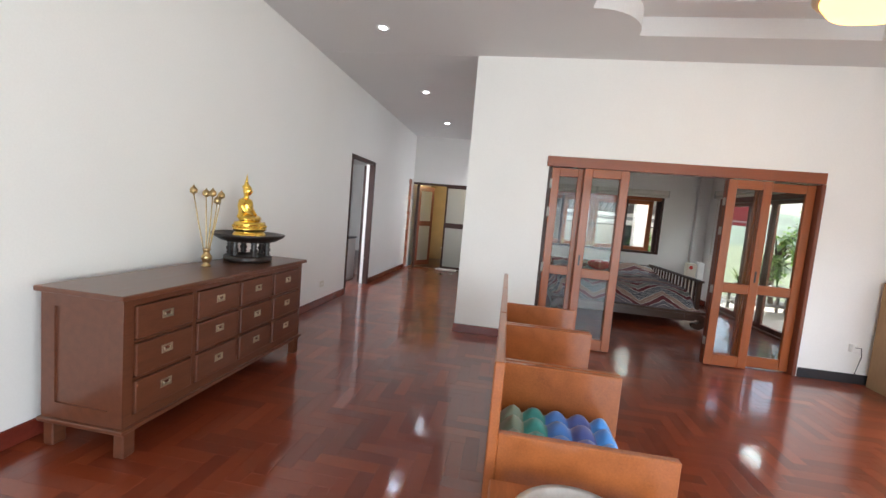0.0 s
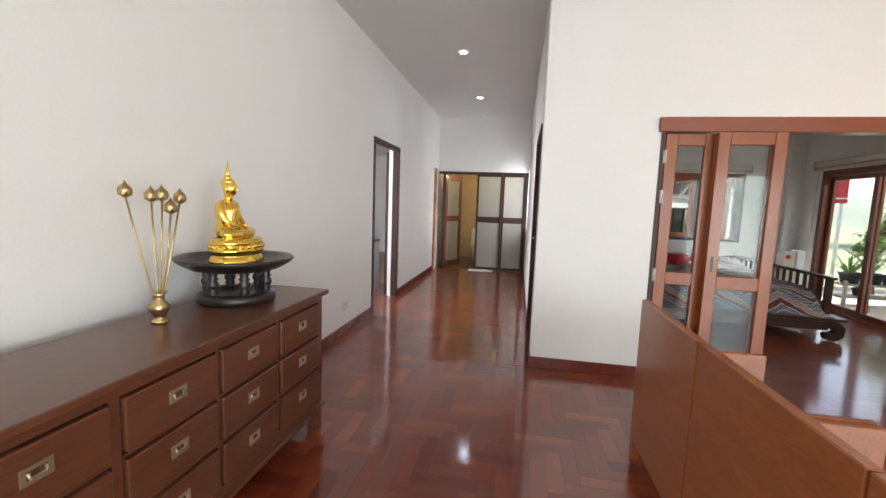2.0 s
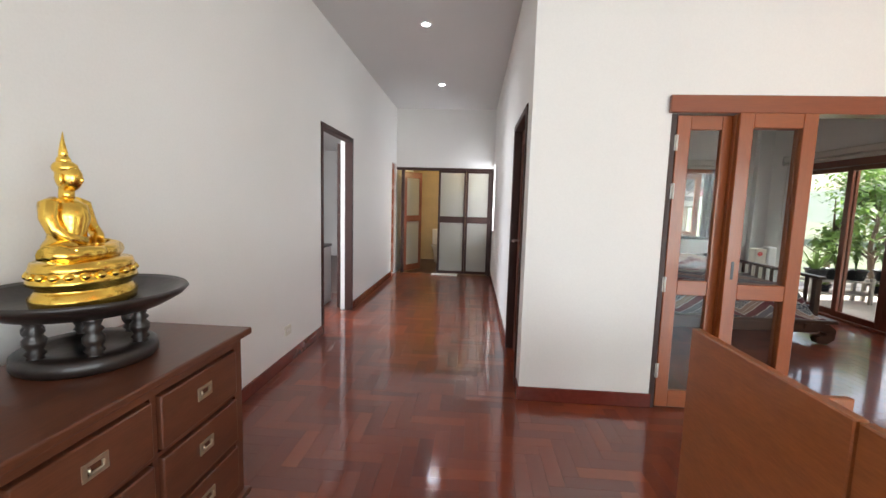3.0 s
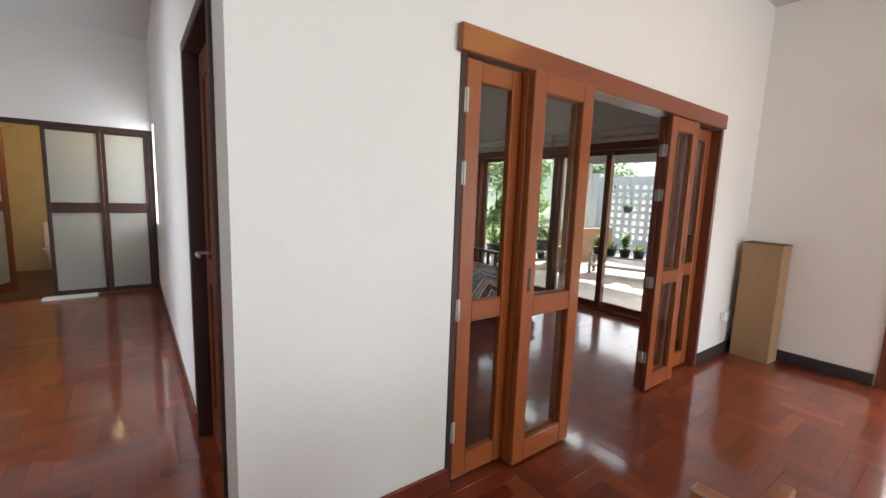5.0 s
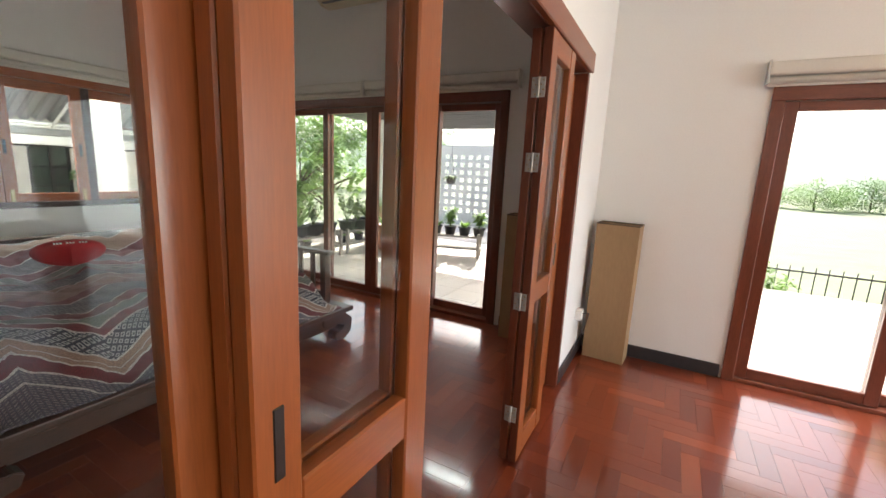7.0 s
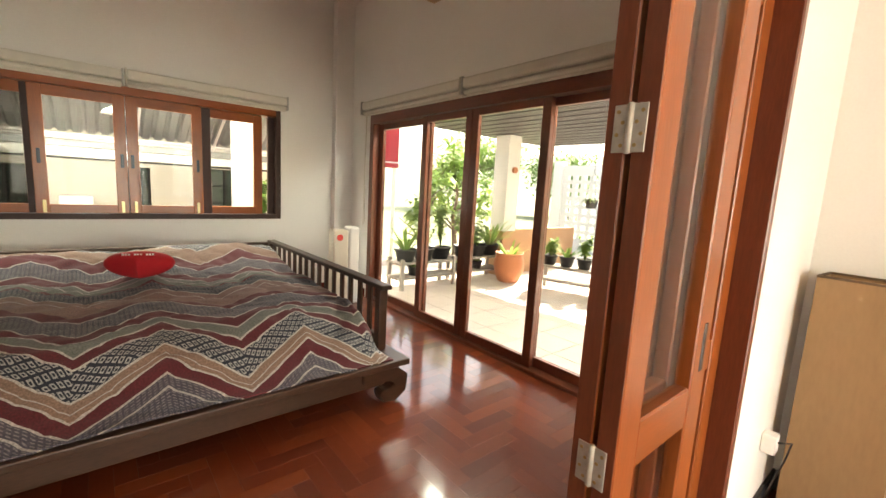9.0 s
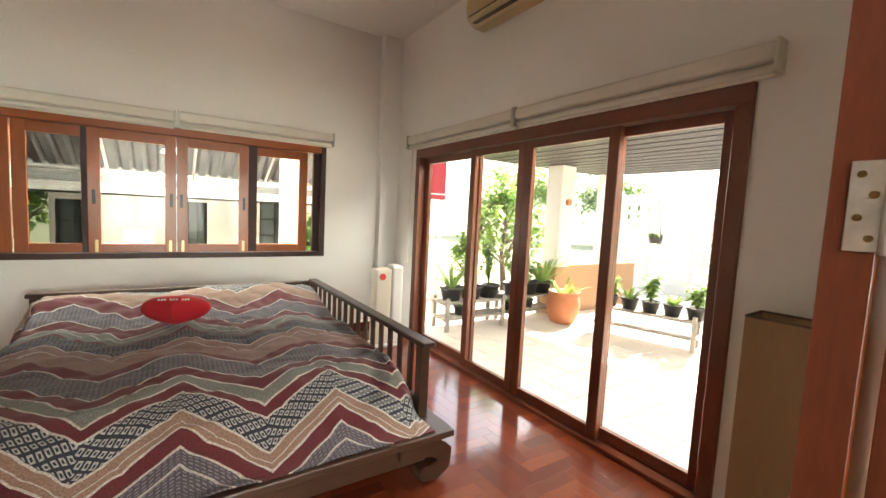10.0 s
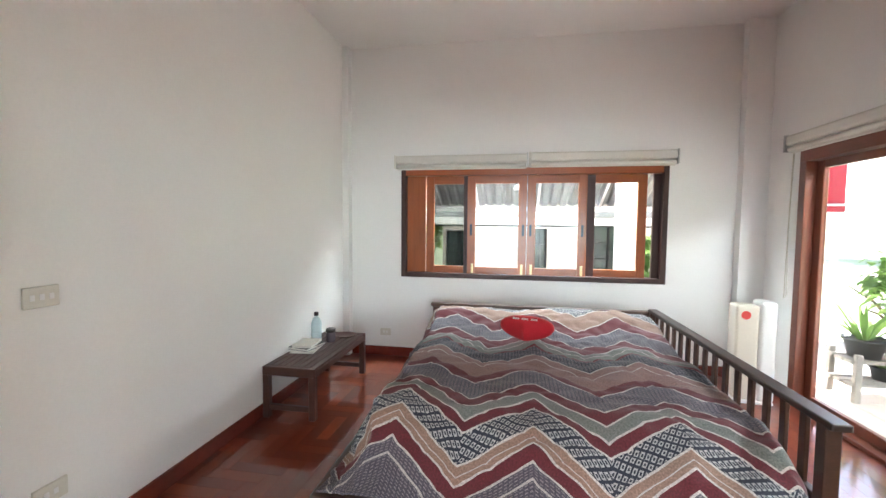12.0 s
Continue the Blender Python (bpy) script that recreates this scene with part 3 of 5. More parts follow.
# white cabinet in the side room
c = thing("side_cabinet", (-2.75, 7.35, 0), "white low cabinet with a dark top seen through the door", "cabinet")
part("body", soft_box((-0.25, -0.2, 0), (0.25, 0.2, 0.76), 0.008, 2), WHITEPL, c)
part("top", soft_box((-0.26, -0.21, 0.76), (0.26, 0.21, 0.79), 0.004, 1), BLACKWOOD, c, "dark top")

# ---- ceiling fittings ----
LAMPGLOW = glow("led_disc", (0.95, 0.98, 1.0), 42.0)
for sx, sy, sz, lit in ((-1.12, 4.25, CEIL_Z, 1), (-1.12, 6.37, CEIL_Z - 0.003, 1), (-1.12, 8.45, CEIL_Z - 0.003, 1), (3.03, 7.91, BED_CEIL, 0), (1.30, 7.25, BED_CEIL, 0)):
    d = thing("downlight", (sx, sy, sz), "round recessed white ceiling downlight" + (", lit" if lit else ", switched off"), "ceiling light", "recessed downlights")
    bm = bmesh.new()
    lathe(bm, [(0.035, -0.004), (0.05, -0.012), (0.06, -0.01), (0.062, 0.0), (0.035, 0.0)], (0, 0, 0), 28)
    part("trim_ring", bm, WHITEPL if lit else STEEL, d)
    bm = bmesh.new()
    lathe(bm, [(0.0001, -0.007), (0.034, -0.006), (0.034, -0.001), (0.0001, -0.001)], (0, 0, 0), 24)
    part("diffuser", bm, LAMPGLOW if lit else BLACKWOOD, d)
SHADE = glow("pendant_amber_shade", (1.0, 0.5, 0.09), 2.2)
p = thing("pendant_lamp", (2.4, 3.1, CEIL_Z + 0.27), "amber glass bowl ceiling lamp in the tray ceiling", "ceiling lamp")
bm = bmesh.new()
lathe(bm, [(0.0001, -0.64), (0.16, -0.625), (0.29, -0.57), (0.34, -0.49), (0.33, -0.485), (0.28, -0.555), (0.0001, -0.61)], (0, 0, 0), 40)
part("shade", bm, SHADE, p, "glowing amber bowl")
bm = bmesh.new()
lathe(bm, [(0.35, -0.505), (0.37, -0.48), (0.365, -0.38), (0.34, -0.38), (0.345, -0.48)], (0, 0, 0), 40)
part("band", bm, material("cream_lamp_band", (0.75, 0.62, 0.45), 0.5), p)
bm = bmesh.new()
lathe(bm, [(0.06, 0), (0.06, -0.03), (0.015, -0.04), (0.015, -0.45), (0.05, -0.46), (0.05, -0.62)], (0, 0, 0), 16)
part("stem", bm, BRASS, p)


# ---- wall fittings ----
def plate(name, lo, hi, axis, sign, label, cat, holes):
    ob = single(name, soft_box(lo, hi, 0.003, 2), PLASTIC, label, cat)
    mid = [(a + b) / 2 for a, b in zip(lo, hi)]
    for k in range(holes):
        off = (k - (holes - 1) / 2) * 0.035
        c, e = list(mid), [0.004, 0.004, 0.012]
        other = 1 - axis
        c[other] += off
        e[other] = 0.009
        c[axis] = hi[axis] if sign > 0 else lo[axis]
        e[axis] = 0.002
        part("rocker" if "switch" in name else "outlet", soft_box([c[i] - e[i] for i in range(3)], [c[i] + e[i] for i in range(3)], 0.001, 1), WHITEPL, ob)
    return ob


plate("wall_socket", (WX, 5.25, 0.25), (WX + 0.01, 5.36, 0.33), 0, 1, "cream double wall socket above the skirting", "socket", 2)
plate("light_switch", (NX, 6.2, 1.118), (NX + 0.012, 6.33, 1.203), 0, 1, "cream wall switch plate with three rockers", "switch", 3)
plate("wall_socket", (NX, 6.20, 0.31), (NX + 0.012, 6.33, 0.39), 0, 1, "cream wall socket low on the bedroom wall", "socket", 2)
plate("wall_socket", (0.44, BY - 0.012, 0.225), (0.56, BY, 0.305), 1, -1, "cream wall socket beside the bed", "socket", 2)


def blind(axis, a, b, z, w):
    """A rolled-up roller blind with cover, brackets and bottom bar."""
    ob = thing("roller_blind", (0, 0, 0), "cream fabric roller blind, rolled up above the glass", "blind", "rolled-up roller blinds")
    lo = (w - 0.085, a, z + 0.05) if axis == 0 else (a, w - 0.085, z + 0.05)
    hi = (w - 0.002, b, z + 0.135) if axis == 0 else (b, w - 0.002, z + 0.135)
    part("cassette", soft_box(lo, hi, 0.02, 3), BLIND, ob)
    bm = bmesh.new()
    c = w - 0.05
    tube(bm, [(c, a + 0.01, z + 0.022), (c, b - 0.01, z + 0.022)] if axis == 0 else [(a + 0.01, c, z + 0.022), (b - 0.01, c, z + 0.022)], 0.02, 12)
    part("roll", bm, BLIND, ob)
    lo = (w - 0.04, a + 0.012, z - 0.012) if axis == 0 else (a + 0.012, w - 0.04, z - 0.012)
    hi = (w - 0.024, b - 0.012, z + 0.05) if axis == 0 else (b - 0.012, w - 0.024, z + 0.05)
    part("hem_bar", soft_box(lo, hi, 0.004, 2), BLIND, ob, "cream bottom bar of the blind")
    for e in (a, b):
        lo = (w - 0.095, e - 0.008, z) if axis == 0 else (e - 0.008, w - 0.095, z)
        hi = (w - 0.001, e + 0.004, z + 0.14) if axis == 0 else (e + 0.004, w - 0.001, z + 0.14)
        part("bracket", soft_box(lo, hi, 0.002, 1), STEEL if e != a else PLASTIC, ob)


blind(0, 7.235, 8.88, 2.09, EX)
blind(0, 5.60, 7.21, 2.09, EX)
blind(0, 0.95, 3.955, 2.025, EX)
blind(1, 0.63, 2.015, 2.055, BY)
blind(1, 2.04, 3.43, 2.065, BY)

# air conditioner high on the east wall
a = thing("air_conditioner", (EX, 7.3, 2.95), "yellowed white split air conditioner high on the wall", "air conditioner")
bm = bmesh.new()
prof = [(-0.001, 0.0), (-0.12, 0.0), (-0.19, 0.05), (-0.205, 0.14), (-0.19, 0.26), (-0.15, 0.29), (-0.001, 0.29)]
ends = []
for y in (-0.44, 0.44):
    ends.append([bm.verts.new((x, y, z)) for x, z in prof])
for i in range(len(prof)):
    bm.faces.new((ends[0][i], ends[0][(i + 1) % len(prof)], ends[1][(i + 1) % len(prof)], ends[1][i]))
bm.faces.new(ends[0])
bm.faces.new(ends[1][::-1])
bmesh.ops.bevel(bm, geom=bm.edges[:], offset=0.008, segments=2, affect="EDGES")
part("casing", bm, material("yellowed_plastic", (0.62, 0.50, 0.28), 0.4, vary=0.05), a)
part("louvre", soft_box((-0.175, -0.38, 0.012), (-0.125, 0.38, 0.02), 0.003, 1), BLACKWOOD, a, "dark outlet louvre")
part("louvre", soft_box((-0.202, -0.4, 0.06), (-0.185, 0.4, 0.066), 0.002, 1), DARKWOOD, a)

# ---- living room ----
PULL = material("worn_pale_brass", (0.58, 0.51, 0.36), 0.35, 0.85, vary=0.15, scale=20, fine=90, bump=0.04)


def dresser():
    x0, x1, y0, y1, h = -1.985, -1.50, 1.86, 3.61, 0.845
    ob = thing("dresser", (0, 0, 0), "long walnut-stained dresser with twelve drawers and brass flush pulls", "dresser")
    part("top", soft_box((x0, y0 - 0.035, h - 0.028), (x1 + 0.03, y1 + 0.035, h), 0.006, 2), DRESSWOOD, ob)
    bm = bmesh.new()
    slab(bm, 1, y0, y0 + 0.025, (x0 + 0.005, x1), (0.16, h - 0.028), [(x0 + 0.085, x1 - 0.085, 0.24, h - 0.1)])
    part("end_frame", bm, DRESSWOOD, ob)
    bm = bmesh.new()
    box(bm, (x0 + 0.08, y0 + 0.01, 0.23), (x1 - 0.08, y0 + 0.02, h - 0.09))
    part("end_panel", bm, DRESSWOOD, ob)
    bm = bmesh.new()
    box(bm, (x0 + 0.005, y1 - 0.025, 0.16), (x1, y1, h - 0.028))
    part("end_frame", bm, DRESSWOOD, ob)
    bm = bmesh.new()
    box(bm, (x0 + 0.01, y0 + 0.025, 0.17), (x1 - 0.03, y1 - 0.025, h - 0.028))
    part("carcass", bm, DRESSWOOD, ob)
    cols = [(1.925, 2.30), (2.345, 2.725), (2.755, 3.13), (3.165, 3.555)]
    rows = [(0.215, 0.385), (0.41, 0.58), (0.605, 0.775)]
    bm = bmesh.new()
    slab(bm, 0, x1 - 0.03, x1, (y0 + 0.025, y1 - 0.025), (0.16, h - 0.028), [(a - 0.006, b + 0.006, c - 0.006, d + 0.006) for a, b in cols for c, d in rows])
    part("front_frame", bm, DRESSWOOD, ob)
    part("plinth", soft_box((x0, y0 - 0.02, 0.135), (x1 + 0.02, y1 + 0.02, 0.16), 0.006, 2), DRESSWOOD, ob)
    for fx in (x0 + 0.01, x1 - 0.055):
        for fy in (y0 + 0.005, y1 - 0.075):
            part("foot", soft_box((fx, fy, 0), (fx + 0.06, fy + 0.07, 0.135), 0.005, 1), DRESSWOOD, ob)
    for a, b in cols:
        for c, d in rows:
            dr = part("drawer", soft_box((x1 - 0.028, a, c), (x1 + 0.014, b, d), 0.006, 2), DRESSWOOD, ob)
            my, mz = (a + b) / 2, (c + d) / 2 + 0.012
            bm = bmesh.new()
            slab(bm, 0, x1 + 0.0135, x1 + 0.018, (my - 0.036, my + 0.036), (mz - 0.022, mz + 0.022), [(my - 0.024, my + 0.024, mz - 0.012, mz + 0.012)])
            pl = part("flush_pull", bm, PULL, dr, "brass flush pull")
            bm = bmesh.new()
            tube(bm, [(x1 + 0.017, my - 0.02, mz + 0.008), (x1 + 0.019, my - 0.018, mz - 0.008), (x1 + 0.019, my + 0.018, mz - 0.008), (x1 + 0.017, my + 0.02, mz + 0.008)], 0.0045, 8)
            part("bail", bm, PULL, pl)


dresser()
# carved black stand with a shallow dish
st = thing("pedestal_tray", (-1.79, 3.25, 0.845), "black lacquered pedestal tray with turned legs on the dresser", "stand")
bm = bmesh.new()
lathe(bm, [(0.10, 0.0), (0.176, 0.0), (0.184, 0.012), (0.182, 0.04), (0.168, 0.05), (0.115, 0.05), (0.10, 0.04)], (0, 0, 0), 40)
part("ring_base", bm, BLACKWOOD, st)
for k in range(6):
    ang = radians(60 * k + 20)
    bm = bmesh.new()
    lathe(bm, [(0.022, 0.034), (0.026, 0.045), (0.018, 0.055), (0.027, 0.065), (0.019, 0.075), (0.028, 0.09), (0.028, 0.105), (0.018, 0.118), (0.026, 0.128), (0.018, 0.138), (0.024, 0.152), (0.024, 0.165)], (0.142 * math.cos(ang), 0.142 * math.sin(ang), 0), 14)
    part("leg", bm, BLACKWOOD, st)
bm = bmesh.new()
lathe(bm, [(0.0001, 0.16), (0.17, 0.16), (0.21, 0.17), (0.262, 0.2), (0.278, 0.218), (0.272, 0.226), (0.255, 0.218), (0.205, 0.188), (0.0001, 0.184)], (0, 0, 0), 48)
part("dish", bm, BLACKWOOD, st, "shallow black dish")


def statue():
    """A seated figure on a lotus base, one plain mesh; it faces +x."""
    bm = bmesh.new()

    def blob(c, r, seg=16):
        m = Matrix.LocRotScale(c, None, r)
        res = bmesh.ops.create_uvsphere(bm, u_segments=seg, v_segments=10, radius=1.0, matrix=m)
        for v in res["verts"]:
            for f in v.link_faces:
                f.smooth = True

    def ovals(profile, sx, sy):
        n0 = len(bm.verts)
        lathe(bm, profile, (0, 0, 0), 32)
        bm.verts.ensure_lookup_table()
        for v in bm.verts[n0:]:
            v.co.x *= sx
            v.co.y *= sy

    ovals([(0.0001, 0), (0.118, 0), (0.122, 0.03), (0.108, 0.045), (0.104, 0.055), (0.124, 0.068), (0.12, 0.085), (0.108, 0.092), (0.118, 0.104), (0.112, 0.125), (0.0001, 0.128)], 0.92, 1.25)
    for k in range(22):
        a = 2 * math.pi * k / 22
        blob((0.105 * math.cos(a), 0.142 * math.sin(a), 0.092), (0.012, 0.014, 0.011), 8)
    # crossed legs, hips, torso, shoulders, arms
    base_count = len(bm.verts)
    for s in (-1, 1):
        tube(bm, [(-0.02, s * 0.03, 0.152), (0.0, s * 0.075, 0.153), (0.02, s * 0.118, 0.149), (0.05, s * 0.10, 0.147), (0.075, s * 0.02, 0.147), (0.078, -s * 0.03, 0.15)], [0.036, 0.034, 0.028, 0.026, 0.021, 0.012], 12)
        tube(bm, [(-0.012, s * 0.045, 0.285), (-0.01, s * 0.074, 0.277), (-0.006, s * 0.084, 0.245), (0.005, s * 0.083, 0.215), (0.032, s * 0.068, 0.188), (0.055, s * 0.03, 0.18)], [0.02, 0.024, 0.021, 0.019, 0.016, 0.012], 12)
        blob((0.0, s * 0.034, 0.352), (0.008, 0.006, 0.018), 8)
    blob((-0.01, 0, 0.165), (0.055, 0.07, 0.035))
    tube(bm, [(-0.012, 0, 0.15), (-0.012, 0, 0.2), (-0.01, 0, 0.245), (-0.01, 0, 0.28), (-0.01, 0, 0.3)], [0.052, 0.046, 0.056, 0.05, 0.022], 16)
    tube(bm, [(-0.008, 0, 0.29), (-0.005, 0, 0.33)], [0.02, 0.019], 12)
    blob((0.002, 0, 0.358), (0.034, 0.03, 0.04))
    blob((0.034, 0, 0.352), (0.007, 0.005, 0.01), 8)
    blob((-0.006, 0, 0.385), (0.032, 0.031, 0.022))
    blob((-0.008, 0, 0.405), (0.018, 0.018, 0.016))
    tube(bm, [(-0.008, 0, 0.405), (-0.008, 0, 0.43), (-0.008, 0, 0.455), (-0.006, 0, 0.485)], [0.013, 0.011, 0.006, 0.001], 10)
    bm.verts.ensure_lookup_table()
    for k in range(base_count, len(bm.verts)):
        c = bm.verts[k].co
        c.x -= 0.03
        if c.z > 0.175:
            c.y *= 0.88
    for v in bm.verts:
        v.co *= 1.07
    single("seated_statue", bm, GOLD, "gilded seated statue on a lotus base, standing in the black tray", "statue", at=(-1.79, 3.255, 1.029), turn=12)


statue()
v = thing("brass_vase", (-1.82, 2.81, 0.845), "small brass flower vase on the dresser", "vase")
bm = bmesh.new()
lathe(bm, [(0.03, 0), (0.032, 0.008), (0.02, 0.016), (0.024, 0.03), (0.036, 0.055), (0.034, 0.075), (0.016, 0.1), (0.016, 0.108), (0.03, 0.126), (0.027, 0.126), (0.013, 0.108)], (0, 0, 0), 24)
part("body", bm, BRASS, v)
for tip in ((-0.05, -0.085, 0.51), (-0.02, 0.0, 0.495), (0.035, -0.005, 0.50), (0.065, 0.005, 0.45), (0.03, 0.09, 0.49)):
    f = thing("lotus_stem", (-1.82, 2.81, 0.853), "golden metal lotus bud on a long stem in the brass vase", "artificial flower", "metal lotus buds in the vase")
    bm = bmesh.new()
    tube(bm, [(tip[0] * 0.08, tip[1] * 0.05, 0.01), (tip[0] * 0.3, tip[1] * 0.22, 0.13), (tip[0] * 0.7, tip[1] * 0.65, tip[2] * 0.65), tip], 0.0038, 8)
    part("stem", bm, BRASS, f)
    bm = bmesh.new()
    lathe(bm, [(0.003, -0.009), (0.011, -0.006), (0.019, 0.002), (0.0235, 0.012), (0.0245, 0.021), (0.0215, 0.03), (0.014, 0.038), (0.006, 0.046), (0.0008, 0.057)], tip, 16)
    bud = part("bud", bm, BRASS, f)
    bm = bmesh.new()
    for k in range(6):
        a = radians(60 * k)
        c = Vector(tip) + Vector((0.019 * math.cos(a), 0.019 * math.sin(a), 0.014))
        bmesh.ops.create_uvsphere(bm, u_segments=8, v_segments=6, radius=1.0, matrix=Matrix.LocRotScale(c, Euler((0, 0, a)), (0.006, 0.01, 0.016)))
    part("petals", bm, BRASS, bud)


# square-built teak chairs in a row, backs to the passage
def chair(y0, y1):
    ob = thing("lounge_chair", (0.3, y0, 0), "plain boxy orange teak lounge chair with panel back and arms", "chair", "row of boxy teak chairs")
    w = y1 - y0 - 0.006
    part("backrest", soft_box((0, 0.003, 0.12), (0.035, w, 0.9), 0.004, 1), CHAIRWOOD, ob)
    for a in (0.003, w - 0.035):
        part("arm_panel", soft_box((0.035, a, 0.12), (0.615, a + 0.032, 0.655), 0.004, 1), CHAIRWOOD, ob)
    part("seat", soft_box((0.035, 0.036, 0.3), (0.6, w - 0.036, 0.33), 0.004, 1), CHAIRWOOD, ob)
    part("front_rail", soft_box((0.57, 0.036, 0.2), (0.6, w - 0.036, 0.3), 0.004, 1), CHAIRWOOD, ob)
    for lx in (0.004, 0.56):
        for ly in (0.005, w - 0.047):
            part("leg", soft_box((lx, ly, 0), (lx + 0.042, ly + 0.042, 0.12), 0.004, 1), CHAIRWOOD, ob)
    return ob


CHAIRWOOD = material("chair_teak", (0.33, 0.10, 0.027), 0.3, vary=0.25, scale=3, fine=26, bump=0.03, coat=0.35, stretch=(5, 0.8, 5))
for a, b in ((1.5, 2.25), (2.25, 3.02), (3.02, 3.745)):
    chair(a, b)


def tufted_cushion():
    bm = bmesh.new()
    nx, ny = 36, 40
    grid = {}
    for i in range(nx + 1):
        for j in range(ny + 1):
            u, q = i / nx, j / ny
            edge = min(1, 9 * min(u, 1 - u, q, 1 - q)) ** 0.5
            puff = abs(math.sin(u * 5 * math.pi)) ** 0.5 * abs(math.sin(q * 5 * math.pi)) ** 0.5
            for side in (0, 1):
                z = 0.06 + (1 if side else -0.6) * (0.015 * edge + 0.06 * edge * puff)
                grid[i, j, side] = bm.verts.new((0.52 * u, 0.62 * q, z))
    for i in range(nx):
        for j in range(ny):
            bm.faces.new([grid[i + a, j + b, 1] for a, b in ((0, 0), (1, 0), (1, 1), (0, 1))]).smooth = True
            bm.faces.new([grid[i + a, j + b, 0] for a, b in ((0, 0), (0, 1), (1, 1), (1, 0))]).smooth = True
    for i in range(nx):
        bm.faces.new((grid[i, 0, 0], grid[i + 1, 0, 0], grid[i + 1, 0, 1], grid[i, 0, 1]))
        bm.faces.new((grid[i, ny, 1], grid[i + 1, ny, 1], grid[i + 1, ny, 0], grid[i, ny, 0]))
    for j in range(ny):
        bm.faces.new((grid[0, j, 1], grid[0, j + 1, 1], grid[0, j + 1, 0], grid[0, j, 0]))
        bm.faces.new((grid[nx, j, 0], grid[nx, j + 1, 0], grid[nx, j + 1, 1], grid[nx, j, 1]))
    m = material("iridescent_satin", (0.05, 0.2, 0.6), 0.35, vary=0.2, sheen=0.4)
    n, l = m.node_tree.nodes, m.node_tree.links
    tc, sep, ramp = n.new("ShaderNodeTexCoord"), n.new("ShaderNodeSeparateXYZ"), n.new("ShaderNodeValToRGB")
    mul = n.new("ShaderNodeMath")
    mul.operation, mul.inputs[1].default_value = "DIVIDE", 0.52
    l.new(tc.outputs["Object"], sep.inputs[0])
    l.new(sep.outputs[0], mul.inputs[0])
    l.new(mul.outputs[0], ramp.inputs[0])
    e = ramp.color_ramp
    e.interpolation = "CONSTANT"
    e.elements[0].position, e.elements[0].color = 0.0, (0.22, 0.33, 0.26, 1)
    e.elements[1].position, e.elements[1].color = 0.2, (0.03, 0.30, 0.28, 1)
    for pos, col in ((0.4, (0.05, 0.20, 0.60, 1)), (0.6, (0.06, 0.10, 0.36, 1)), (0.8, (0.06, 0.28, 0.75, 1))):
        e.elements.new(pos).color = col
    l.new(ramp.outputs[0], n["Principled BSDF"].inputs["Base Color"])
    single("tufted_cushion", bm, m, "tufted satin seat cushion in blue, teal and green", "cushion", at=(0.35, 1.56, 0.355))


tufted_cushion()
# small table with a steel tray before the chairs
tb = thing("side_table", (0.32, 0.86, 0), "low square teak side table beside the chairs", "table")
part("tabletop", soft_box((0, 0, 0.5), (0.56, 0.58, 0.535), 0.005, 1), CHAIRWOOD, tb)
for lx in (0.0, 0.51):
    for ly in (0.0, 0.53):
        part("leg", soft_box((lx, ly, 0), (lx + 0.05, ly + 0.05, 0.5), 0.004, 1), CHAIRWOOD, tb)
bm = bmesh.new()
lathe(bm, [(0.0001, 0), (0.15, 0), (0.175, 0.035), (0.182, 0.04), (0.178, 0.044), (0.168, 0.036), (0.146, 0.006), (0.0001, 0.006)], (0, 0, 0), 40)
single("round_tray", bm, STEEL, "round stainless steel tray on the side table", "tray", at=(0.56, 1.225, 0.535))

# tall open cardboard boxes: one in the living room's corner, one in the bedroom's
def cardboard_box(at, turn, label):
    cb = thing("cardboard_box", at, label, "box", "tall cardboard boxes", turn=turn)
    bm = bmesh.new()
    slab(bm, 2, 0.006, 1.055, (-0.095, 0.095), (-0.15, 0.15), [(-0.089, 0.089, -0.144, 0.144)])
    part("sides", bm, CARD, cb)
    bm = bmesh.new()
    box(bm, (-0.095, -0.15, 0.0), (0.095, 0.15, 0.006))
    part("bottom", bm, CARD, cb)
    # the top edge: a darker rim
    bm = bmesh.new()
    slab(bm, 2, 1.055, 1.064, (-0.096, 0.096), (-0.151, 0.151), [(-0.087, 0.087, -0.142, 0.142)])
    part("rim", bm, DARKCARD, cb, "darker cardboard rim")
    return cb


DARKCARD = material("dark_rim_cardboard", (0.13, 0.085, 0.05), 0.8, vary=0.3, scale=12, fine=80, bump=0.1)
cardboard_box((4.085, 4.695, 0), -4, "tall tan cardboard box standing open in the corner")
cardboard_box((4.06, 5.405, 0), 3, "tall tan cardboard box, open at the top, beside the terrace doors")
sk = thing("wall_plug", (3.86, FY, 0.36), "white wall plug with a thin cable in the corner", "plug")
part("body", soft_box((-0.03, -0.05, -0.03), (0.03, 0, 0.05), 0.006, 2), WHITEPL, sk)
bm = bmesh.new()
tube(bm, [(0.0, -0.05, 0.02), (0.02, -0.09, 0.03), (0.045, -0.075, -0.06), (0.04, -0.03, -0.26)], 0.004, 8)
part("cable", bm, BLACKWOOD, sk, "thin dark cable")

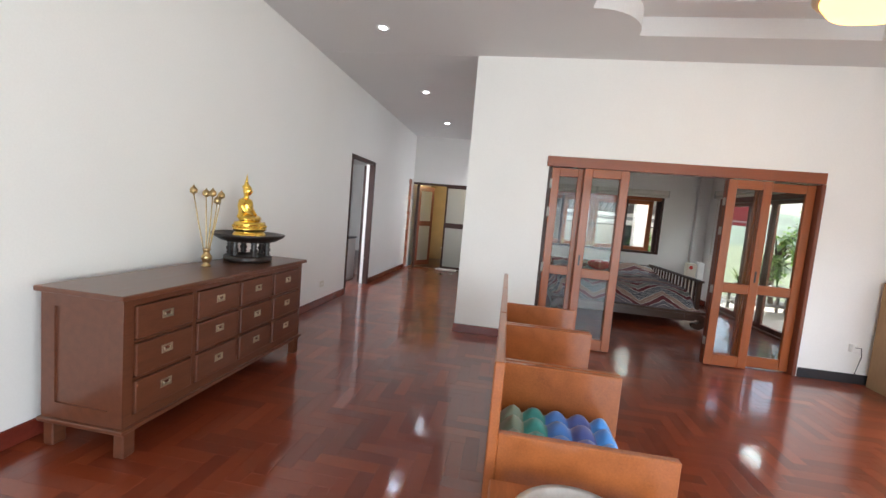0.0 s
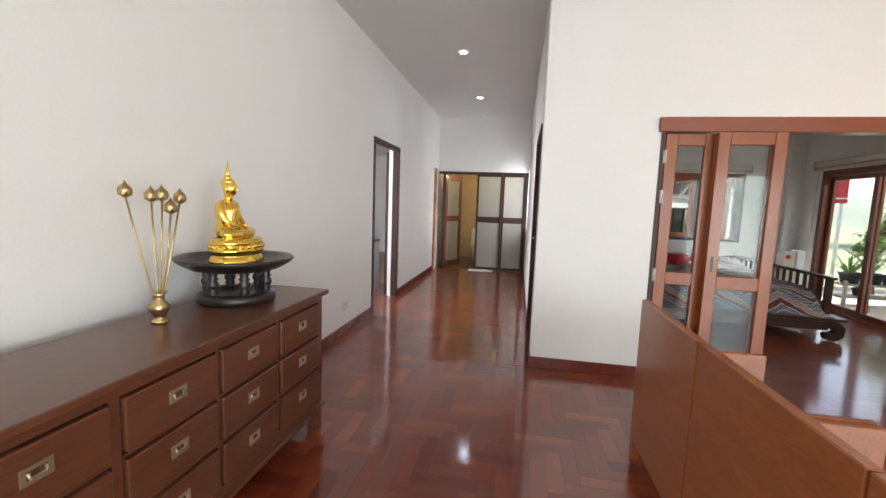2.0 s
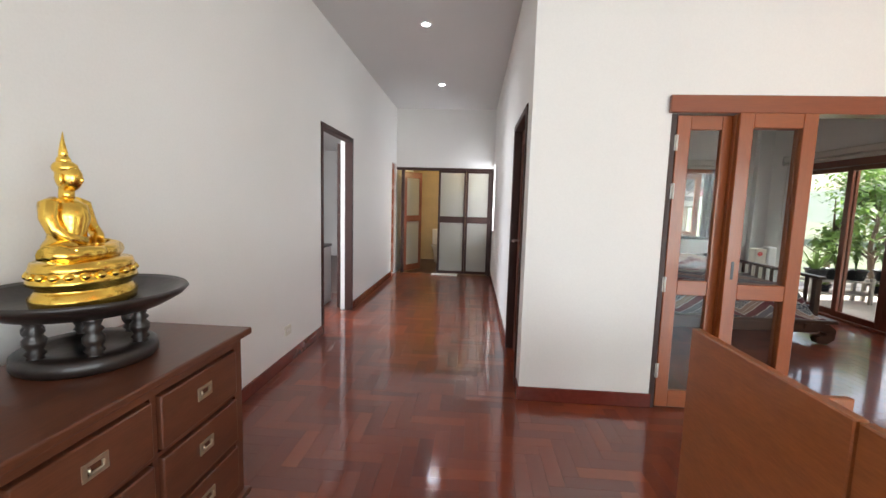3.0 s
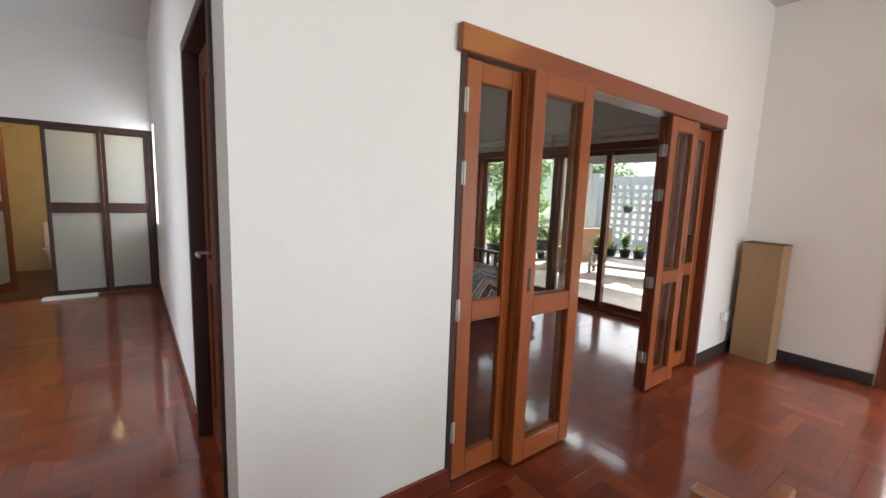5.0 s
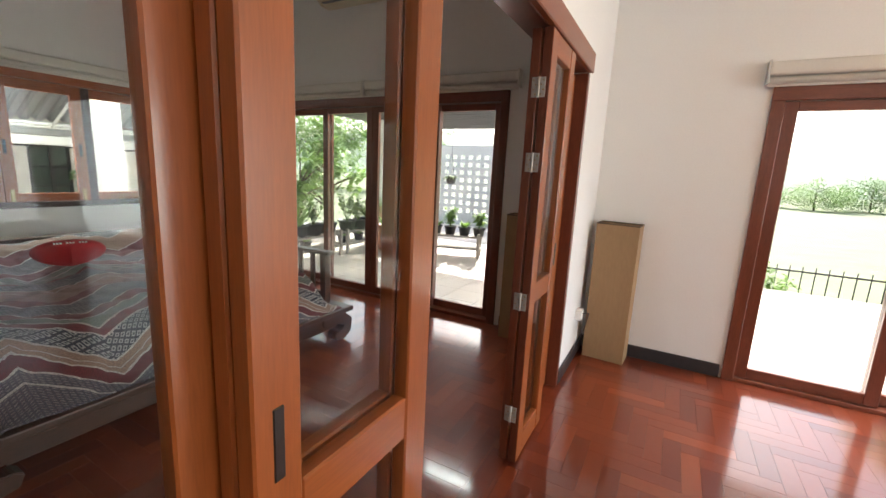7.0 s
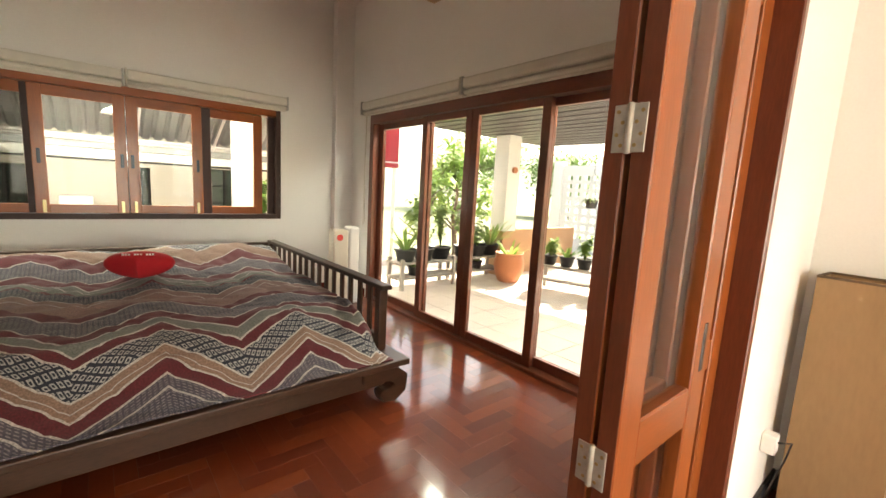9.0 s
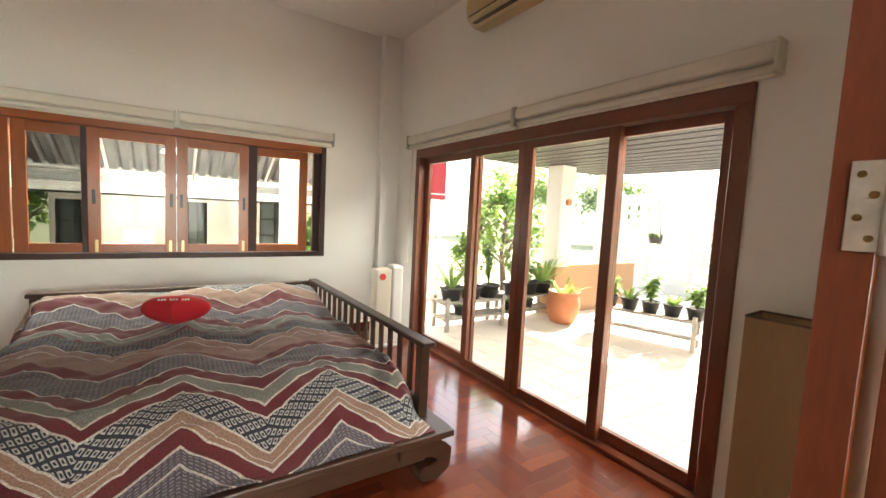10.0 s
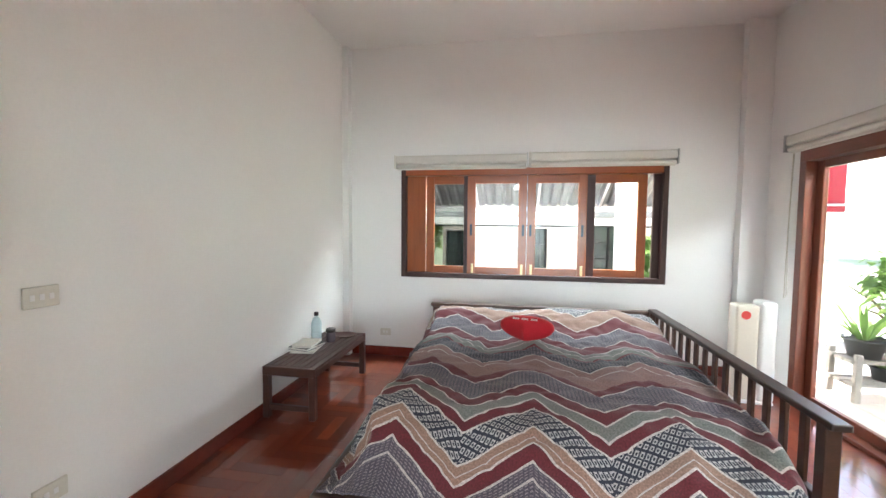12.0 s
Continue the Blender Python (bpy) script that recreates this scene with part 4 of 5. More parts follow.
# ---- bedroom ----
def bed():
    ob = thing("bed", (0, 0, 0), "dark wooden platform bed with curled legs and slatted side rail", "bed")
    x0, x1, y0, y1 = 1.03, 3.25, 6.56, 9.06
    part("platform", soft_box((x0, y0, 0.225), (x1, y1, 0.265), 0.008, 2), DARKWOOD, ob)
    part("apron", soft_box((x0 + 0.16, y0 + 0.03, 0.12), (x1 - 0.16, y0 + 0.075, 0.225), 0.01, 2), DARKWOOD, ob)
    part("apron", soft_box((x1 - 0.075, y0 + 0.16, 0.12), (x1 - 0.03, y1 - 0.16, 0.225), 0.01, 2), DARKWOOD, ob)
    part("apron", soft_box((x0 + 0.03, y0 + 0.16, 0.12), (x0 + 0.075, y1 - 0.16, 0.225), 0.01, 2), DARKWOOD, ob)
    # curled legs: a thick bow that swings out and rolls in at the foot
    for cx, sx in ((x0 + 0.16, -1), (x1 - 0.16, 1)):
        for cy, sy in ((y0 + 0.05, 0), (y1 - 0.05, 0)):
            prof = [(-0.16, 0.195), (-0.04, 0.195), (0.05, 0.185), (0.105, 0.14), (0.10, 0.085), (0.05, 0.052), (-0.01, 0.055), (-0.03, 0.085)]
            rad = [0.03, 0.04, 0.048, 0.052, 0.052, 0.05, 0.04, 0.02]
            bm = bmesh.new()
            rows = []
            for k, (u, z) in enumerate(prof):
                a = prof[max(k - 1, 0)]
                b = prof[min(k + 1, len(prof) - 1)]
                dv = Vector((b[0] - a[0], b[1] - a[1])).normalized()
                nx, nz = -dv.y, dv.x
                row = []
                for s, q in ((1, -1), (1, 1), (-1, 1), (-1, -1)):
                    row.append(bm.verts.new((cx + sx * (u + s * nx * rad[k]), cy + q * 0.045, max(0.0, z + s * nz * rad[k]))))
                rows.append(row)
            for a, b in zip(rows, rows[1:]):
                for i in range(4):
                    bm.faces.new((a[i], a[(i + 1) % 4], b[(i + 1) % 4], b[i]))
            bm.faces.new(rows[0][::-1])
            bm.faces.new(rows[-1])
            bmesh.ops.bevel(bm, geom=bm.edges[:], offset=0.006, segments=2, affect="EDGES")
            part("leg", bm, DARKWOOD, ob, "curled opium-bed leg")
    part("headboard", soft_box((1.1, 9.0, 0.265), (3.19, 9.04, 0.64), 0.006, 2), DARKWOOD, ob)
    part("headboard_cap", soft_box((1.08, 8.985, 0.64), (3.21, 9.055, 0.675), 0.008, 2), DARKWOOD, ob)
    part("rail_cap", soft_box((3.125, 6.72, 0.672), (3.205, 8.985, 0.703), 0.008, 2), DARKWOOD_Y, ob)
    part("bottom_rail", soft_box((3.145, 6.8, 0.29), (3.185, 8.99, 0.36), 0.006, 2), DARKWOOD_Y, ob)
    for py in (6.76, 8.93):
        part("post", soft_box((3.135, py, 0.265), (3.195, py + 0.06, 0.672), 0.006, 2), DARKWOOD, ob)
    n = 15
    for k in range(n):
        y = 6.93 + (8.86 - 6.93) * k / (n - 1)
        part("slat", soft_box((3.155, y - 0.022, 0.355), (3.175, y + 0.022, 0.674), 0.003, 1), DARKWOOD, ob)
    part("mattress", soft_box((1.3, 7.1, 0.265), (3.1, 8.95, 0.47), 0.04, 4), BLIND, ob, "pale mattress under the cover")


DARKWOOD_Y = material("dark_bed_wood_rail", (0.042, 0.022, 0.014), 0.4, vary=0.35, scale=3, fine=30, bump=0.05, coat=0.1, stretch=(6, 1.2, 6))
bed()


def zigzag_fabric():
    """Woven cover: zigzag bands of burgundy, tan, sage, grey and navy with small diamonds, parted by white lines."""
    m = material("zigzag_bedspread", (0.3, 0.2, 0.15), 0.9, vary=0.1, scale=5, fine=260, bump=0.12, sheen=0.15)
    n, l = m.node_tree.nodes, m.node_tree.links

    def math_node(op, a, b=None):
        k = n.new("ShaderNodeMath")
        k.operation = op
        for i, q in enumerate((a, b)):
            if q is None:
                continue
            if isinstance(q, (int, float)):
                k.inputs[i].default_value = q
            else:
                l.new(q, k.inputs[i])
        return k.outputs[0]

    uv, sep = n.new("ShaderNodeUVMap"), n.new("ShaderNodeSeparateXYZ")
    uv.uv_map = "cloth"
    l.new(uv.outputs[0], sep.inputs[0])
    u, v = sep.outputs[0], sep.outputs[1]
    wob = n.new("ShaderNodeTexNoise")
    wob.inputs["Scale"].default_value = 6
    l.new(uv.outputs[0], wob.inputs["Vector"])
    lean = math_node("MULTIPLY", math_node("SUBTRACT", v, 2.15), 0.045)
    tri = math_node("ABSOLUTE", math_node("SUBTRACT", math_node("FRACT", math_node("DIVIDE", math_node("ADD", math_node("ADD", u, lean), ZIG_PHASE), 0.68)), 0.5))
    tip = math_node("MULTIPLY", math_node("SUBTRACT", u, 2.01), -0.09)
    s = math_node("ADD", math_node("ADD", math_node("ADD", v, tip), math_node("MULTIPLY", tri, -0.52)), math_node("MULTIPLY", math_node("SUBTRACT", wob.outputs[0], 0.5), 0.012))
    f = math_node("DIVIDE", math_node("ADD", s, 0.5), 3.2)
    ramp = n.new("ShaderNodeValToRGB")
    l.new(f, ramp.inputs[0])
    e = ramp.color_ramp
    e.interpolation = "CONSTANT"
    tan, bur, navy, sage, grey, white, rose = (0.28, 0.175, 0.13), (0.12, 0.015, 0.021), (0.022, 0.026, 0.042), (0.17, 0.18, 0.16), (0.085, 0.075, 0.098), (0.54, 0.49, 0.45), (0.25, 0.15, 0.13)
    # where each band begins, in metres down the cloth
    bands = [(-0.5, navy), (0.10, white), (0.11, tan), (0.298, white), (0.31, bur), (0.45, white), (0.462, grey), (0.66, white), (0.672, bur), (0.80, white), (0.812, sage), (0.945, bur), (0.965, navy), (1.13, white), (1.142, rose), (1.38, bur), (1.462, white), (1.475, grey), (1.665, white), (1.68, bur), (1.765, white), (1.785, sage), (1.855, white), (1.87, bur), (1.935, white), (1.95, navy), (2.085, white), (2.097, tan), (2.165, white), (2.18, bur), (2.262, white), (2.275, grey)]
    for k, (at, col) in enumerate(bands):
        pos = (at + 0.5) / 3.2
        el = e.elements[k] if k < 2 else e.elements.new(pos)
        el.position, el.color = pos, (*col, 1)
    # small diamonds woven into the navy bands, fine stripes into the grey ones
    du = math_node("ABSOLUTE", math_node("SUBTRACT", math_node("FRACT", math_node("DIVIDE", math_node("ADD", u, s), 0.046)), 0.5))
    dv = math_node("ABSOLUTE", math_node("SUBTRACT", math_node("FRACT", math_node("DIVIDE", math_node("SUBTRACT", u, s), 0.046)), 0.5))
    mx = math_node("MAXIMUM", du, dv)
    ring = math_node("MULTIPLY", math_node("LESS_THAN", mx, 0.34), math_node("GREATER_THAN", mx, 0.16))
    def within(lo, hi):
        return math_node("MULTIPLY", math_node("GREATER_THAN", s, lo), math_node("LESS_THAN", s, hi))

    band = math_node("ADD", within(1.95, 2.085), math_node("LESS_THAN", s, 0.10))
    weave = math_node("GREATER_THAN", math_node("FRACT", math_node("DIVIDE", s, 0.016)), 0.6)
    cross = math_node("GREATER_THAN", math_node("FRACT", math_node("DIVIDE", u, 0.022)), 0.35)
    striped = math_node("ADD", math_node("ADD", within(0.462, 0.66), within(1.475, 1.665)), math_node("ADD", within(0.965, 1.13), math_node("GREATER_THAN", s, 2.275)))
    mix = n.new("ShaderNodeMixRGB")
    l.new(math_node("MULTIPLY", ring, band), mix.inputs[0])
    l.new(ramp.outputs[0], mix.inputs[1])
    mix.inputs[2].default_value = (0.40, 0.39, 0.38, 1)
    thread = n.new("ShaderNodeMixRGB")
    l.new(math_node("MULTIPLY", math_node("MULTIPLY", weave, cross), math_node("MULTIPLY", striped, 0.6)), thread.inputs[0])
    l.new(mix.outputs[0], thread.inputs[1])
    thread.inputs[2].default_value = (0.33, 0.29, 0.29, 1)
    # thin pale lines inside the wider bands
    pale = n.new("ShaderNodeMixRGB")
    l.new(math_node("ADD", math_node("ADD", within(2.345, 2.358), within(1.225, 1.234)), math_node("ADD", within(0.875, 0.884), within(2.142, 2.148))), pale.inputs[0])
    l.new(thread.outputs[0], pale.inputs[1])
    pale.inputs[2].default_value = (0.5, 0.45, 0.42, 1)
    mix = pale
    # flecks
    fleck = n.new("ShaderNodeTexNoise")
    fleck.inputs["Scale"].default_value = 120
    l.new(uv.outputs[0], fleck.inputs["Vector"])
    rng = n.new("ShaderNodeMapRange")
    rng.inputs["From Min"].default_value, rng.inputs["From Max"].default_value = 0.3, 0.7
    rng.inputs["To Min"].default_value, rng.inputs["To Max"].default_value = 0.62, 1.25
    l.new(fleck.outputs[0], rng.inputs["Value"])
    hsv = n.new("ShaderNodeHueSaturation")
    l.new(rng.outputs[0], hsv.inputs["Value"])
    l.new(mix.outputs[0], hsv.inputs["Color"])
    l.new(hsv.outputs[0], n["Principled BSDF"].inputs["Base Color"])
    return m


ZIG_PHASE = 0.34 - 2.01


def bedspread():
    """A cover draped over mattress and pillows, hanging at the foot and on the west side."""
    prof = [(8.99, 0.60), (8.93, 0.655), (8.80, 0.675), (8.62, 0.665), (8.45, 0.615), (8.25, 0.57), (8.0, 0.553), (7.5, 0.545), (7.15, 0.54), (6.98, 0.52), (6.86, 0.45), (6.74, 0.36), (6.64, 0.30), (6.585, 0.278)]
    pts = [Vector((a, b)) for a, b in prof]
    arc = [0.0]
    for a, b in zip(pts, pts[1:]):
        arc.append(arc[-1] + (b - a).length)
    NV, NU = 150, 130

    def along(s):
        for k in range(len(arc) - 1):
            if s <= arc[k + 1] or k == len(arc) - 2:
                t = (s - arc[k]) / (arc[k + 1] - arc[k])
                p0, p1, p2, p3 = pts[max(k - 1, 0)], pts[k], pts[k + 1], pts[min(k + 2, len(pts) - 1)]
                return 0.5 * ((2 * p1) + (p2 - p0) * t + (2 * p0 - 5 * p1 + 4 * p2 - p3) * t * t + (3 * p1 - p0 - 3 * p2 + p3) * t ** 3)

    bm = bmesh.new()
    layer = bm.loops.layers.uv.new("cloth")
    grid, uvs = {}, {}
    for j in range(NV + 1):
        s = arc[-1] * j / NV
        y, z = along(s)
        for i in range(NU + 1):
            c = 0.82 + (3.14 - 0.82) * i / NU     # distance across the cloth
            x, dz = c, 0.0
            if c < 1.22:                          # falls over the west edge
                over = (1.22 - c) / 0.40
                x = 1.22 - 0.17 * over
                dz = -(z - 0.27) * min(1, over) ** 1.3
            if c > 3.06:                          # tucked against the slatted rail
                dz = -0.10 * ((c - 3.06) / 0.08) ** 1.5
            w = noise.noise(Vector((c * 2.2, s * 3.0, 0.3))) * 0.024 + noise.noise(Vector((c * 7 + 1, s * 4.5, 2.1))) * 0.014
            w += 0.016 * noise.noise(Vector((c * 3 + 4 * s, s * 11, 7.7))) + 0.006 * math.sin(c * 16 + 3 * noise.noise(Vector((c, s * 2, 5)))) * max(0, math.sin(s * 2.1))
            w -= 0.013 * (1 - abs(noise.noise(Vector((c * 4.5 + 2 * s, s * 8 - c, 3.3))))) ** 9
            w += 0.007 * noise.noise(Vector((c * 16, s * 13, 9.1)))
            puff = 0.025 * math.exp(-((s - 0.3) / 0.16) ** 2) * abs(math.sin((c - 1.15) * math.pi / 0.95))
            grid[i, j] = bm.verts.new((x - (w * 1.2 if c < 1.2 else 0), y - max(0, w) * (1 if s > arc[9] else 0), max(0.272, z + dz + w * 0.9 + puff)))
            uvs[grid[i, j]] = (c, s)
    for j in range(NV):
        for i in range(NU):
            f = bm.faces.new((grid[i, j], grid[i + 1, j], grid[i + 1, j + 1], grid[i, j + 1]))
            f.smooth = True
            for lp in f.loops:
                lp[layer].uv = uvs[lp.vert]
    ob = single("bedspread", bm, zigzag_fabric(), "zigzag patterned bedspread in burgundy, tan and navy, draped over the bed", "bedspread")
    md = ob.modifiers.new("thickness", "SOLIDIFY")
    md.thickness, md.offset = 0.006, -1
    return ob


bedspread()


def heart_pillow():
    bm = bmesh.new()
    rim = []
    for k in range(48):
        a = 2 * math.pi * k / 48
        hx = 16 * math.sin(a) ** 3
        hy = 13 * math.cos(a) - 5 * math.cos(2 * a) - 2 * math.cos(3 * a) - math.cos(4 * a)
        rim.append((hx / 16 * 0.24, hy / 16 * (0.15 if hy > 0 else 0.10)))
    levels = [(q, 0.115 * (1 - q ** 2.6) ** 0.5) for q in (1.0, 0.985, 0.95, 0.88, 0.78, 0.65, 0.5, 0.35, 0.2, 0.08)]
    rings = {}
    for side in (1, -1):
        prev = None
        for q, (s, h) in enumerate(levels):
            if q == 0 and side == -1:
                ring = rings[1, 0]
            else:
                ring = [bm.verts.new((s * (x * s ** 1.5 + 0.19 * math.sin(2 * math.pi * k / 48) * (1 - s ** 1.5)), s * (y * s ** 1.5 + 0.11 * math.cos(2 * math.pi * k / 48) * (1 - s ** 1.5)), side * h * (0.85 if side < 0 else 1))) for k, (x, y) in enumerate(rim)]
            rings[side, q] = ring
            if prev:
                for i in range(48):
                    bm.faces.new((prev[i], prev[(i + 1) % 48], ring[(i + 1) % 48], ring[i])).smooth = True
            prev = ring
        bm.faces.new(prev).smooth = True
    ob = thing("heart_pillow", (0, 0, 0), "red plush heart-shaped pillow with white lettering on the bed", "pillow")
    ob.matrix_basis = pose(2.0, 8.14, 0.668, 20, 0, -14) @ Matrix.Scale(0.88, 4)
    part("cover", bm, material("red_plush", (0.42, 0.004, 0.012), 0.8, vary=0.15, scale=8, fine=200, bump=0.12, sheen=0.05), ob)
    for k in range(11):
        if k in (3, 7):
            continue
        x = -0.1 + k * 0.0195
        part("lettering", soft_box((x, -0.032, 0.108), (x + 0.013, -0.014, 0.1165), 0.002, 1), WHITEPL, ob, "white stitched lettering")


heart_pillow()

# slatted low table
tb = thing("low_table", (0.055, 7.70, 0), "low slatted dark wooden table against the wall", "table")
TABLEWOOD = material("table_wood", (0.06, 0.024, 0.017), 0.4, vary=0.3, scale=3, fine=30, bump=0.05, stretch=(6, 0.8, 6))
for k in range(8):
    x = 0.002 + k * 0.0525
    part("slat", soft_box((x, 0.04, 0.372), (x + 0.045, 1.02, 0.392), 0.003, 1), TABLEWOOD, tb)
part("end_rail", soft_box((0, 0, 0.325), (0.42, 0.04, 0.392), 0.004, 1), TABLEWOOD, tb)
part("end_rail", soft_box((0, 1.02, 0.325), (0.42, 1.06, 0.392), 0.004, 1), TABLEWOOD, tb)
for x in (0.0, 0.395):
    part("side_rail", soft_box((x, 0.04, 0.325), (x + 0.025, 1.02, 0.371), 0.003, 1), TABLEWOOD, tb)
for x in (0.0, 0.37):
    for y in (0.0, 1.01):
        part("leg", soft_box((x, y, 0), (x + 0.05, y + 0.05, 0.325), 0.004, 1), TABLEWOOD, tb)
part("stretcher", soft_box((0.05, 0.01, 0.06), (0.37, 0.04, 0.1), 0.004, 1), TABLEWOOD, tb)
part("stretcher", soft_box((0.05, 1.02, 0.06), (0.37, 1.05, 0.1), 0.004, 1), TABLEWOOD, tb)
# things on it
PAPER = material("paper", (0.7, 0.67, 0.6), 0.7, vary=0.08, scale=20, fine=200)
for k, (w, d, h, z, turn, m) in enumerate(((0.2, 0.27, 0.018, 0.392, 8, PAPER), (0.19, 0.25, 0.022, 0.410, -10, BLACKWOOD), (0.17, 0.23, 0.02, 0.432, 5, PAPER))):
    b = thing("book", (0.17, 8.17, z), "stacked paperback book on the low table", "book", "stack of books", turn=turn)
    part("cover", soft_box((-w / 2, -d / 2, 0), (w / 2, d / 2, 0.003), 0.001, 1), m, b)
    part("pages", soft_box((-w / 2 + 0.003, -d / 2 + 0.003, 0.003), (w / 2 - 0.003, d / 2 - 0.003, h - 0.003), 0.001, 1), PAPER, b)
    part("cover", soft_box((-w / 2, -d / 2, h - 0.003), (w / 2, d / 2, h), 0.001, 1), m, b)
bt = thing("water_bottle", (0.13, 8.42, 0.392), "pale translucent plastic water bottle with a dark cap", "bottle")
bm = bmesh.new()
lathe(bm, [(0.042, 0), (0.045, 0.01), (0.045, 0.17), (0.03, 0.205), (0.016, 0.22), (0.016, 0.235)], (0, 0, 0), 24)
part("body", bm, material("pale_bottle_plastic", (0.55, 0.66, 0.68), 0.25, vary=0.05), bt)
bm = bmesh.new()
lathe(bm, [(0.02, 0.232), (0.02, 0.262), (0.017, 0.265)], (0, 0, 0), 20)
part("cap", bm, BLACKWOOD, bt, "dark cap")
cu = thing("jar", (0.27, 8.42, 0.392), "dark round jar with a black lid on the low table", "jar")
bm = bmesh.new()
lathe(bm, [(0.036, 0), (0.04, 0.01), (0.04, 0.08), (0.034, 0.09)], (0, 0, 0), 24)
part("body", bm, material("smoky_jar", (0.12, 0.10, 0.11), 0.2, vary=0.1), cu)
bm = bmesh.new()
lathe(bm, [(0.042, 0.09), (0.042, 0.118), (0.036, 0.122)], (0, 0, 0), 24)
part("lid", bm, BLACKWOOD, cu, "black lid")
bm = bmesh.new()
lathe(bm, [(0.0001, 0), (0.06, 0), (0.1, 0.018), (0.104, 0.022), (0.096, 0.02), (0.058, 0.006), (0.0001, 0.006)], (0, 0, 0), 28)
single("small_dish", bm, TABLEWOOD, "shallow brown dish on the low table", "dish", at=(0.33, 8.60, 0.392))
bm = bmesh.new()
lathe(bm, [(0.028, 0), (0.04, 0.03), (0.042, 0.06), (0.038, 0.06), (0.035, 0.03), (0.0001, 0.006)], (0, 0, 0), 24)
single("small_cup", bm, PLASTIC, "small pale cup on the low table", "cup", at=(0.17, 8.62, 0.392))

# air purifier in the corner
ap = thing("air_purifier", (3.87, 8.76, 0), "slim white air purifier with a red round badge", "air purifier", turn=-6)
part("body", soft_box((-0.14, -0.09, 0.03), (0.03, 0.09, 0.82), 0.02, 3), material("cream_purifier", (0.66, 0.60, 0.50), 0.4, vary=0.04), ap)
part("front_panel", soft_box((0.03, -0.10, 0.02), (0.155, 0.09, 0.855), 0.03, 4), WHITEPL, ap, "glossy white front panel")
part("base", soft_box((-0.15, -0.1, 0), (0.15, 0.1, 0.03), 0.01, 2), WHITEPL, ap)
bm = bmesh.new()
tube(bm, [(-0.07, -0.088, 0.74), (-0.07, -0.093, 0.74)], 0.035, 24)
part("badge", bm, material("red_badge", (0.6, 0.05, 0.04), 0.5), ap, "red round badge")
bm = bmesh.new()
tube(bm, [(4.18, 8.86, 2.1), (4.17, 8.87, 1.4), (4.18, 8.86, 0.9), (4.175, 8.885, 0.86), (4.185, 8.9, 1.4), (4.185, 8.88, 2.1)], 0.003, 6)
single("blind_chain", bm, PLASTIC, "thin white pull chain of the roller blind", "blind chain")

# ---- terrace and distance ----
bm = bmesh.new()
box(bm, (-600, -600, -0.9), (600, 600, -0.6))
structure("ground", bm, GRASS, "mown grass ground beyond the terrace", "ground")
bm = bmesh.new()
box(bm, (EX + 0.15, -4.5, -0.6), (8.0, 4.8, -0.045))
box(bm, (EX + 0.15, 4.8, -0.6), (11.0, 11.2, -0.045))
structure("terrace", bm, material("terrace_bed", (0.35, 0.29, 0.25), 0.7), "concrete bed of the terrace", "terrace")
bm = bmesh.new()
box(bm, (-3, 9.6, -0.6), (EX + 0.15, 11.0, -0.06))
structure("side_path", bm, TERRACE, "concrete path beside the house", "path")
# unseen overhang above the living room doors, added to block the sun
bm = bmesh.new()
box(bm, (EX + 0.15, -4.5, 2.62), (7.2, 4.75, 2.74))
structure("shade_eave", bm, OUTWHITE, "deep white overhang, unseen, added to shade the living room doors", "roof")
# pergola of close dark slats
pg = thing("pergola", (0, 0, 0), "dark slatted pergola roof on beams over the terrace", "pergola")
for k in range(14):
    x = 5.02 + k * 0.245
    part("slat", soft_box((x, 4.9, 2.22), (x + 0.2, 9.6, 2.25), 0.003, 1), PERGOLA, pg)
part("roof_sheet", soft_box((EX + 0.15, 4.8, 2.41), (8.4, 9.7, 2.42), 0.002, 1), CLOUDY, pg, "cloudy translucent roof sheet")
for y in (5.0, 7.2, 9.4):
    part("beam", soft_box((EX + 0.15, y, 2.25), (8.4, y + 0.1, 2.4), 0.005, 1), PERGOLA, pg)
for y in (5.03, 9.43):
    part("post", soft_box((8.2, y - 0.05, -0.04), (8.3, y + 0.05, 2.25), 0.005, 1), OUTWHITE, pg)
# thick pillar, tan below
cl = thing("terrace_pillar", (6.95, 9.2, -0.04), "square terrace pillar, white above and tan below", "pillar")
part("shaft", soft_box((-0.15, -0.15, 0.74), (0.15, 0.15, 2.26), 0.01, 1), OUTWHITE, cl)
part("base", soft_box((-0.16, -0.16, 0), (0.16, 0.16, 0.74), 0.01, 1), OUTTAN, cl, "tan painted base")
bm = bmesh.new()
tube(bm, [(0.0, -0.155, 1.72), (0.0, -0.19, 1.72)], 0.05, 16)
part("ornament", bm, TERRACOTTA, cl, "small orange wall ornament")
# low wall, tan, behind the racks
bm = bmesh.new()
box(bm, (7.11, 9.1, -0.04), (8.9, 9.25, 0.72))
structure("parapet", bm, OUTTAN, "low tan terrace wall", "wall")


